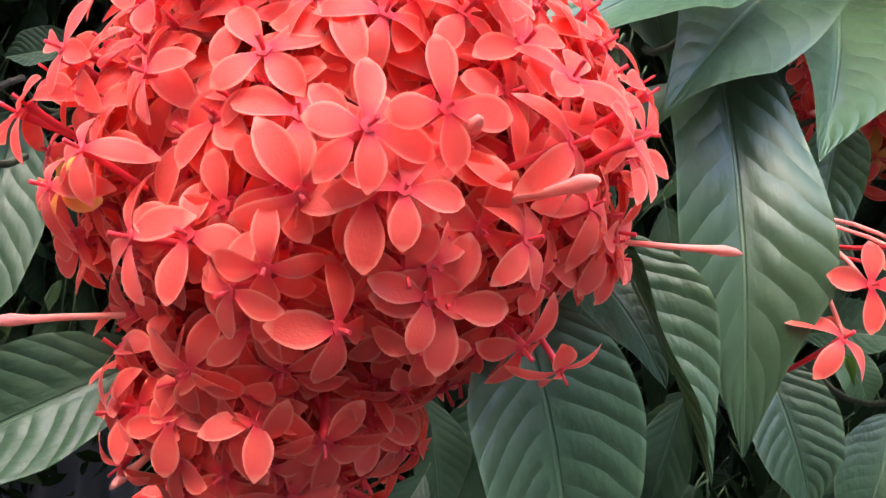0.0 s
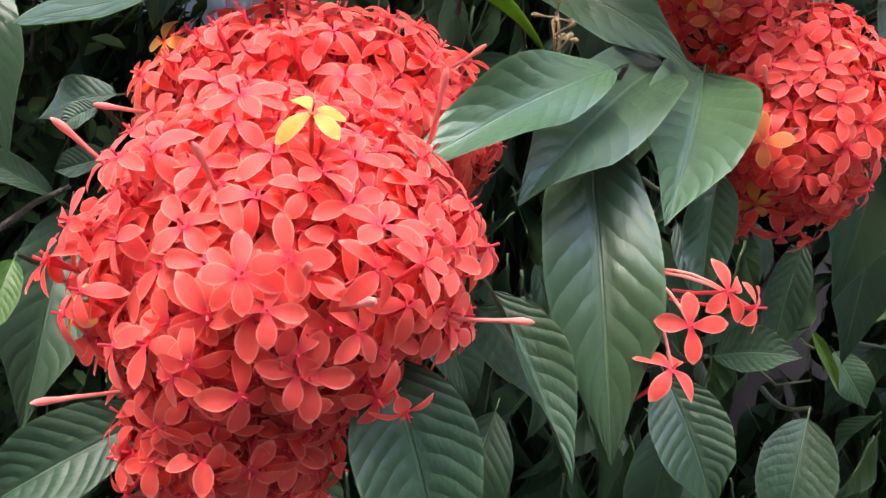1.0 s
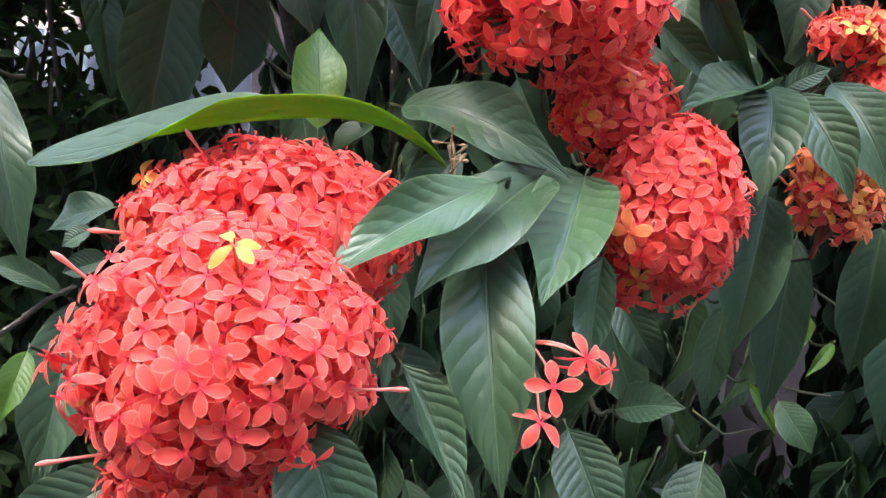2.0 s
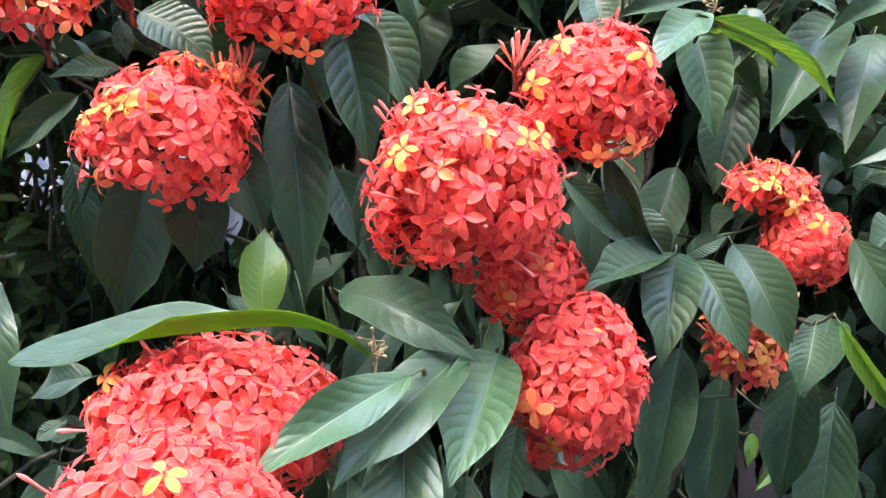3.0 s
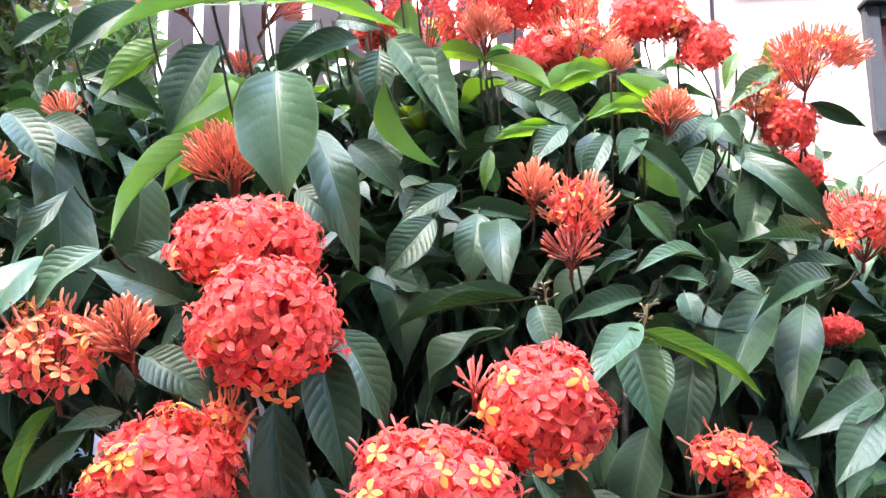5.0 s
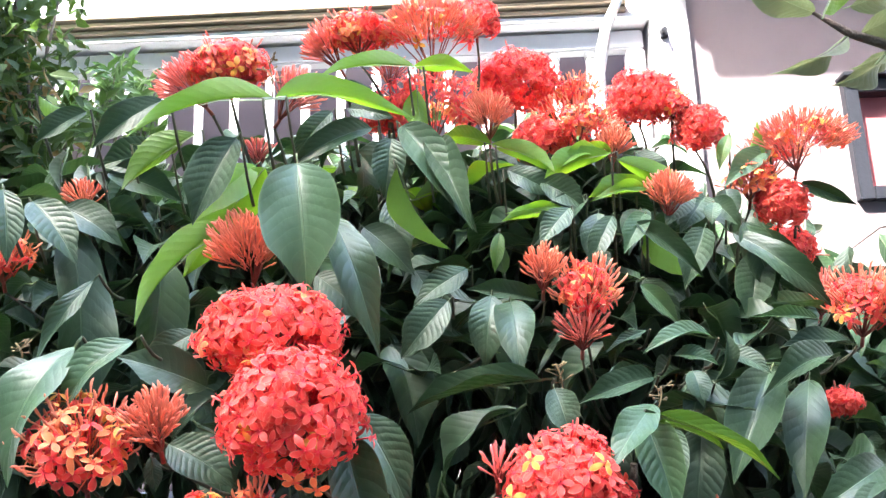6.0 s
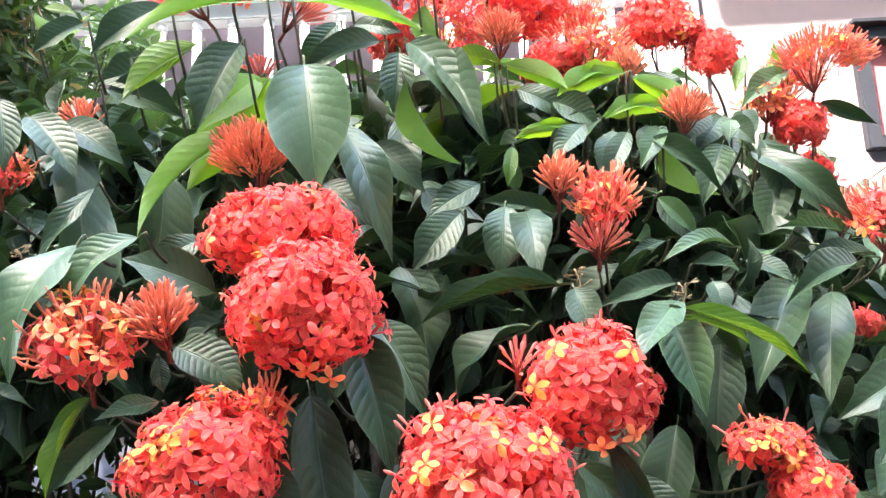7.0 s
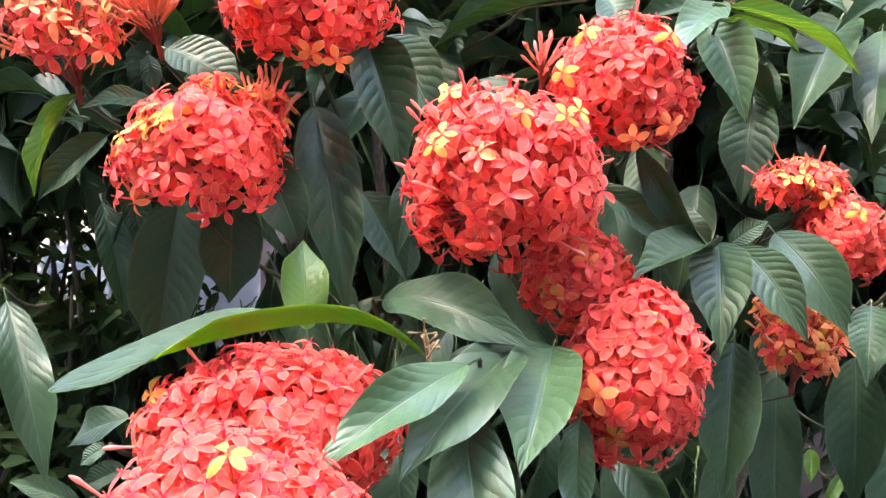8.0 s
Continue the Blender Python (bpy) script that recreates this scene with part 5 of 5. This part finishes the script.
for k in range(158):
    foot = Vector((-0.65 + rnd.uniform(-0.15, 0.15), 1.15 + rnd.uniform(-0.12, 0.12), -0.03))
    top = Vector((rnd.uniform(-1.15, -0.26), rnd.uniform(0.88, 1.38), rnd.uniform(0.7, 1.9)))
    if top.x < -0.55:
        top.z = rnd.uniform(0.9, 2.6)
    if k >= 95:
        top = Vector((rnd.uniform(-0.74, -0.53), rnd.uniform(0.92, 1.15), rnd.uniform(2.0, 2.55)))
    # the last branches are added above the view, to shade what lies below
    if k >= 135:
        top = Vector((rnd.uniform(-1.40, -0.60), rnd.uniform(0.15, 1.35), rnd.uniform(2.8, 3.3)))
    pts = bent(foot, top, (rnd.uniform(-0.1, 0.1), rnd.uniform(-0.1, 0.1), 0.1), 9)
    bm = bmesh.new()
    tube(bm, pts, [0.008 - 0.0007 * i for i in range(9)], 5)
    part("branch", bm, BARK, side)
    for i in range(300 if k < 95 else 240):
        u = rnd.uniform(0.25, 1.0) if k < 95 else 1 - (0.5 if k < 135 else 0.26) * rnd.random() ** 1.6
        p = pts[int(u * 7.99)].lerp(pts[int(u * 7.99) + 1], u * 7.99 % 1) + Vector([rnd.gauss(0, 0.05) for _ in range(3)])
        way = Vector((rnd.uniform(-1, 1), rnd.uniform(-1, 0.6), rnd.uniform(-0.9, 0.9)))
        if 1.39 < p.z < 1.49 and -0.34 - 0.57 * (p.y - 0.6) < p.x < -0.12 - 0.45 * (p.y - 0.6) and rnd.random() < 0.8:
            continue
        (brown if k % 14 == 0 and u > 0.93 and top.z > 1.5 else spots).append((p, way))
tufts = []
for k in range(16):
    end = Vector((rnd.uniform(-0.66, -0.40), rnd.uniform(1.20, 1.38), rnd.uniform(2.26, 2.42)))
    bm = bmesh.new()
    tube(bm, bent(end - Vector((0.10, 0.02, 0.45)), end, (0.02, 0, 0.02), 6), [0.003, 0.0028, 0.0025, 0.002, 0.0016, 0.001], 5)
    part("branch", bm, STEM, side)
    for i in range(24):
        u = rnd.random()
        tufts.append((end - Vector((0.03, 0.0, 0.12)) * u + Vector([rnd.gauss(0, 0.012) for _ in range(3)]), Vector((rnd.uniform(-1, 1), rnd.uniform(-0.8, 0.5), rnd.uniform(-0.2, 1.0)))))
leafy_stuff("pale_foliage", side, PALE_LEAF, tufts, 0.052, 0.014, 3, "pale green narrow young leaves")
leafy_stuff("foliage", side, SMALL_LEAF, spots, 0.042, 0.017, 1, "small dark green leaves")
leafy_stuff("young_foliage", side, BROWN_LEAF, brown, 0.036, 0.013, 2, "bronze young leaves")

fence_bm = bmesh.new()
cols = []
for k in range(330):
    x = -2.2 + 1.95 * k / 329
    d = 0.011 * math.sin(x * math.tau / 0.07)
    cols.append([fence_bm.verts.new((x, 1.52 + d, -0.04)), fence_bm.verts.new((x, 1.52 + d, 1.495))])
for a, b in zip(cols, cols[1:]):
    fence_bm.faces.new((a[0], b[0], b[1], a[1])).smooth = True
fence = tagged(part("sheet_fence", fence_bm, FENCE_SHEET), "white corrugated sheet fence behind the shrubs, shade put into its grey", "fence")
solid = fence.modifiers.new("thickness", "SOLIDIFY")
solid.thickness = 0.002

# thin bare twigs in front of the sunlit wall
bm = bmesh.new()
tube(bm, [(1.70, 0.73, 1.75), (1.25, 0.95, 1.86), (1.02, 1.0, 1.915), (0.92, 1.0, 1.90), (0.86, 1.0, 1.86)], [0.004, 0.003, 0.002, 0.0015, 0.001], 5)
tube(bm, [(1.02, 1.0, 1.915), (0.98, 1.02, 1.87), (0.955, 1.03, 1.80)], [0.0014, 0.0012, 0.0008], 5)
tube(bm, [(1.12, 0.98, 1.89), (1.03, 1.0, 1.83), (1.0, 1.0, 1.77)], [0.0014, 0.0012, 0.0008], 5)
part("twig", bm, BARK, tree)

# twigs that reach from the flower heads and leaves back to the stems
for foot, (c, wide, tall) in zip(ROOTS, CENTRES):
    if c.z < 1.86:
        twig(foot)
        continue
    # the top heads stand on upright stems with a pair of leaves under them
    low = Vector((foot.x + pick.uniform(-0.04, 0.04), foot.y + 0.06, foot.z - 0.11))
    bm = bmesh.new()
    tube(bm, bent(foot, low, (pick.uniform(-0.015, 0.015), 0, 0), 7), [0.0017, 0.0019, 0.0021, 0.0024, 0.0026, 0.0028, 0.003], 6)
    part("twig", bm, STEM, shrub)
for foot in STARTS:
    bm = bmesh.new()
    back = Vector((0, 0.06, -0.015)) if foot.z < 1.84 else Vector((0.005, 0.04, -0.07))
    tube(bm, bent(foot, foot + back, (0, 0, -0.006), 5), [0.0014, 0.0015, 0.0016, 0.0018, 0.002], 5)
    part("twig", bm, STEM, shrub)


# bare twigs low in the shrub, and the stem of the lowest side shoot
for points, thick in (
        ([(0.528, 0.660, 1.273), (0.550, 0.660, 1.256), (0.584, 0.670, 1.238)], 0.0016),
        ([(0.530, 0.660, 1.151), (0.558, 0.660, 1.146), (0.593, 0.670, 1.141)], 0.0016),
        ([(0.435, 0.620, 1.130), (0.469, 0.620, 1.108), (0.504, 0.630, 1.113)], 0.0016),
        ([(-0.166, 0.420, 1.193), (-0.124, 0.410, 1.223), (-0.098, 0.405, 1.245), (-0.076, 0.400, 1.258)], 0.0026)):
    bm = bmesh.new()
    tube(bm, points, [thick * (1 - 0.12 * i) for i in range(len(points))], 6)
    part("twig", bm, STEM if thick < 0.002 else BARK, shrub)


# ---- inner and outer foliage that fills the shrub ----
def front(x, z):
    return 0.015 - 0.249 * x + 0.992 * x * x + 0.151 * z * z


fill = random.Random(11)


def fill_leaf(x, y, z):
    length = fill.uniform(0.085, 0.14)
    out = 0.25 + 0.9 * max(0, z - 1.6)
    d = Vector((fill.uniform(-0.7, 0.7), -out * fill.uniform(0.2, 1.2), -1.0 + 1.1 * max(0, z - 1.65) * fill.random() * 2)).normalized()
    n = Vector((fill.uniform(-0.6, 0.6), -0.9, fill.uniform(0.2, 1.0)))
    b = Vector((x, y, z)) - d * length * 0.5
    return b, b + d * length, length * fill.uniform(0.34, 0.46), n


def joined(name, sources, poses, label):
    """Many leaves as one mesh of kind stuff."""
    packs = []
    for me in sources:
        packs.append((np.array([v.co[:] for v in me.vertices]), [tuple(p.vertices) for p in me.polygons], [p.material_index for p in me.polygons], np.array([d.uv[:] for d in me.uv_layers[0].data])))
    V, Fc, S, U, base = [], [], [], [], 0
    for k, m in enumerate(poses):
        co, polys, slots, uvs = packs[k % len(packs)]
        m = np.array(m)
        V.append(co @ m[:3, :3].T + m[:3, 3])
        Fc.extend(tuple(base + i for i in p) for p in polys)
        S.extend(slots)
        U.append(uvs)
        base += len(co)
    me = bpy.data.meshes.new(name)
    me.from_pydata(np.concatenate(V).tolist(), [], Fc)
    me.polygons.foreach_set("material_index", S)
    me.polygons.foreach_set("use_smooth", [True] * len(S))
    me.uv_layers.new(name="UVMap").data.foreach_set("uv", np.concatenate(U).ravel())
    for m in sources[0].materials:
        me.materials.append(m)
    ob = new(name, me)
    ob.parent, ob.matrix_parent_inverse = shrub, shrub.matrix_world.inverted()
    return tagged(ob, label, kind="stuff")


def bare(x, y, z):
    """The thin place low in the shrub through which the wall shows."""
    return 0.44 < x - 0.41 * (y - 0.65) < 0.62 and 0.9 < z + 0.30 * (y - 0.65) < 1.32


def near_head(x, y, z):
    return any(abs(x - c.x) < w + 0.045 and -0.7 * h - 0.02 < z - c.z < h + 0.05 and y < c.y + 0.10 for c, w, h in CENTRES)


middle = []
while len(middle) < 80:
    z = fill.uniform(0.95, 1.86)
    x = fill.uniform(-0.02 if z < 1.55 else -0.30, 0.86)
    deep = fill.uniform(0.26, 0.44)
    y = front(x, z) + deep
    b, t, w, n = fill_leaf(x, y, z)
    if not near_head(x, y, z) and not bare(x, y, z) and (z > 1.38 or x < 0.2 or fill.random() < 0.4):
        middle.append(leaf_matrix(b, t, w, n))
joined("foliage", [blade_data("foliage", arch, fold, 0.14, 40 + k, (LEAF_TOP["dark"], LEAF_STALK), 26, 8) for k, (arch, fold) in enumerate(((0.06, 0.2), (0.14, 0.3), (0.10, 0.15)))], middle, "dark drooping leaves between the flower heads")

def face(z):
    """How far back the crown's own leaves begin."""
    return 0.61 + 0.60 * max(0.0, z - 1.65)


# crown of the shrub: upright shoots with spreading pairs of leaves
def shoot(x, y, z, pairs, tone):
    foot = Vector((x + fill.uniform(-0.05, 0.05), y + 0.03, z - 0.12))
    top = Vector((x, y, z))
    bm = bmesh.new()
    tube(bm, bent(top, foot, (fill.uniform(-0.02, 0.02), 0, 0), 7), [0.0012, 0.0016, 0.0019, 0.0022, 0.0024, 0.0026, 0.0028], 6)
    part("twig", bm, STEM, shrub)
    turn = fill.uniform(0, math.pi)
    for k in range(pairs):
        at = top.lerp(foot, 0.02 + 0.24 * k)
        length = fill.uniform(0.085, 0.105) + 0.018 * min(k, 2)
        for half in (0, 1):
            a = turn + k * math.pi / 2 + half * math.pi + fill.uniform(-0.3, 0.3)
            rise = 0.25 - 0.30 * k + fill.uniform(-0.2, 0.2)
            d = Vector((math.cos(a), math.sin(a), rise)).normalized()
            b = at + d * 0.008
            n = Vector((-d.x * rise, -d.y * rise, 1.0))
            leaf(b, b + (d - Vector((0, 0, 0.25))).normalized() * length, length * fill.uniform(0.32, 0.40), n, fill.choice((1, 2)), tone if k == 0 else "dark", False)


for k in range(11):
    x = -0.40 + 0.85 * ((k * 0.618) % 1.0)
    y = fill.uniform(0.80, 1.02)
    shoot(x, y, 1.90 + 0.38 * (y - 0.65) + fill.uniform(-0.05, 0.02), 3, fill.choice(("dark", "light")))

# spreading leaves that close the crown
crown = {"dark": [], "light": [], "under": []}
while sum(len(v) for v in crown.values()) < 430:
    x, y = fill.uniform(-0.42, 0.66), fill.uniform(0.50, 1.02)
    top = 1.95 + 0.38 * (y - 0.65) + (0.03 if x > 0.15 else 0.0) - 1.6 * max(0, x - 0.50) - 0.25 * max(0, -0.15 - x)
    z = top - 0.36 * fill.random() ** 1.3
    a = fill.uniform(-math.pi, math.pi)
    d = Vector((math.cos(a), 0.8 * math.sin(a) - 0.25, fill.uniform(-0.75, 0.10))).normalized()
    length = fill.uniform(0.08, 0.125)
    if y + d.y * length < face(z) or near_head(x + d.x * length * 0.6, y + d.y * length * 0.6, z + d.z * length * 0.6):
        continue
    # a few top leaves get the green with backlight put into it
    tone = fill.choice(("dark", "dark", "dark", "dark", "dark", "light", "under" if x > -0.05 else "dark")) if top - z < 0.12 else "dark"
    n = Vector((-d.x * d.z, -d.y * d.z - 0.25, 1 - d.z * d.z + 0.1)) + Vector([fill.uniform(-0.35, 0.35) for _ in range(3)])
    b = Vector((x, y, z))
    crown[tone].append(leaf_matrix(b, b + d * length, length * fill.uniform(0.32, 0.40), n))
# lower shoulder of the crown, towards the window
shoulder = 0
while shoulder < 170:
    x, y = fill.uniform(0.50, 0.98), fill.uniform(0.76, 1.08)
    z = 1.88 - 0.55 * max(0, x - 0.62) + 0.25 * (y - 0.8) - 0.42 * fill.random()
    a = fill.uniform(-math.pi, math.pi)
    d = Vector((math.cos(a), 0.8 * math.sin(a) - 0.2, fill.uniform(-0.9, 0.0))).normalized()
    length = fill.uniform(0.08, 0.125)
    if near_head(x + d.x * length * 0.6, y + d.y * length * 0.6, z + d.z * length * 0.6):
        continue
    n = Vector((-d.x * d.z, -d.y * d.z - 0.25, 1 - d.z * d.z + 0.1)) + Vector([fill.uniform(-0.35, 0.35) for _ in range(3)])
    b = Vector((x, y, z))
    crown[fill.choice(("dark", "dark", "light"))].append(leaf_matrix(b, b + d * length, length * fill.uniform(0.32, 0.40), n))
    shoulder += 1
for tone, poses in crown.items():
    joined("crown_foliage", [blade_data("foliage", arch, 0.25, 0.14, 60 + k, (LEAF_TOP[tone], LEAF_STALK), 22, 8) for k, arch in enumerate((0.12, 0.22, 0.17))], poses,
           {"dark": "dark glossy spreading leaves", "light": "mid-green spreading leaves", "under": "bright green leaves with backlight put into their colour"}[tone])

# deeper leaves, past counting
inner = []
for k in range(10900):
    z = fill.uniform(0.25, 1.90)
    x = fill.uniform(-0.04 if z < 1.55 else -0.42, 1.0)
    y = front(x, z) + fill.uniform(0.40, 0.80)
    if k % 2:
        x, y, z = fill.uniform(-0.12, 1.2), fill.uniform(1.0, 1.45), fill.uniform(0.1, 1.86)
    if k > 7000:
        x, y = fill.uniform(-0.42, 0.66), fill.uniform(0.80, 1.25)
        z = 1.93 + 0.30 * (y - 0.65) - 1.5 * max(0, x - 0.50) - 0.45 * fill.random()
    if k > 10100:
        x, y = fill.uniform(0.45, 1.0), fill.uniform(0.98, 1.35)
        z = 1.98 - 0.45 * max(0, x - 0.60) - 0.5 * fill.random()
    elif k > 9500:
        x, y, z = fill.uniform(-0.44, -0.02), fill.uniform(0.95, 1.3), fill.uniform(0.7, 1.32)
    if bare(x, y, z) and fill.random() < 0.96:
        continue
    b, t, w, n = fill_leaf(x, y, z)
    n = Vector((fill.choice((-1, 1)), fill.uniform(-0.7, 0.3), fill.uniform(-0.4, 0.4)))
    inner.append(leaf_matrix(b, t, w, n))
joined("inner_foliage", [blade_data("foliage", 0.09, 0.2, 0.12, 3, (LEAF_TOP["dark"], LEAF_STALK), 10, 4, 0.004)], inner, "dark leaves deep inside the shrub")
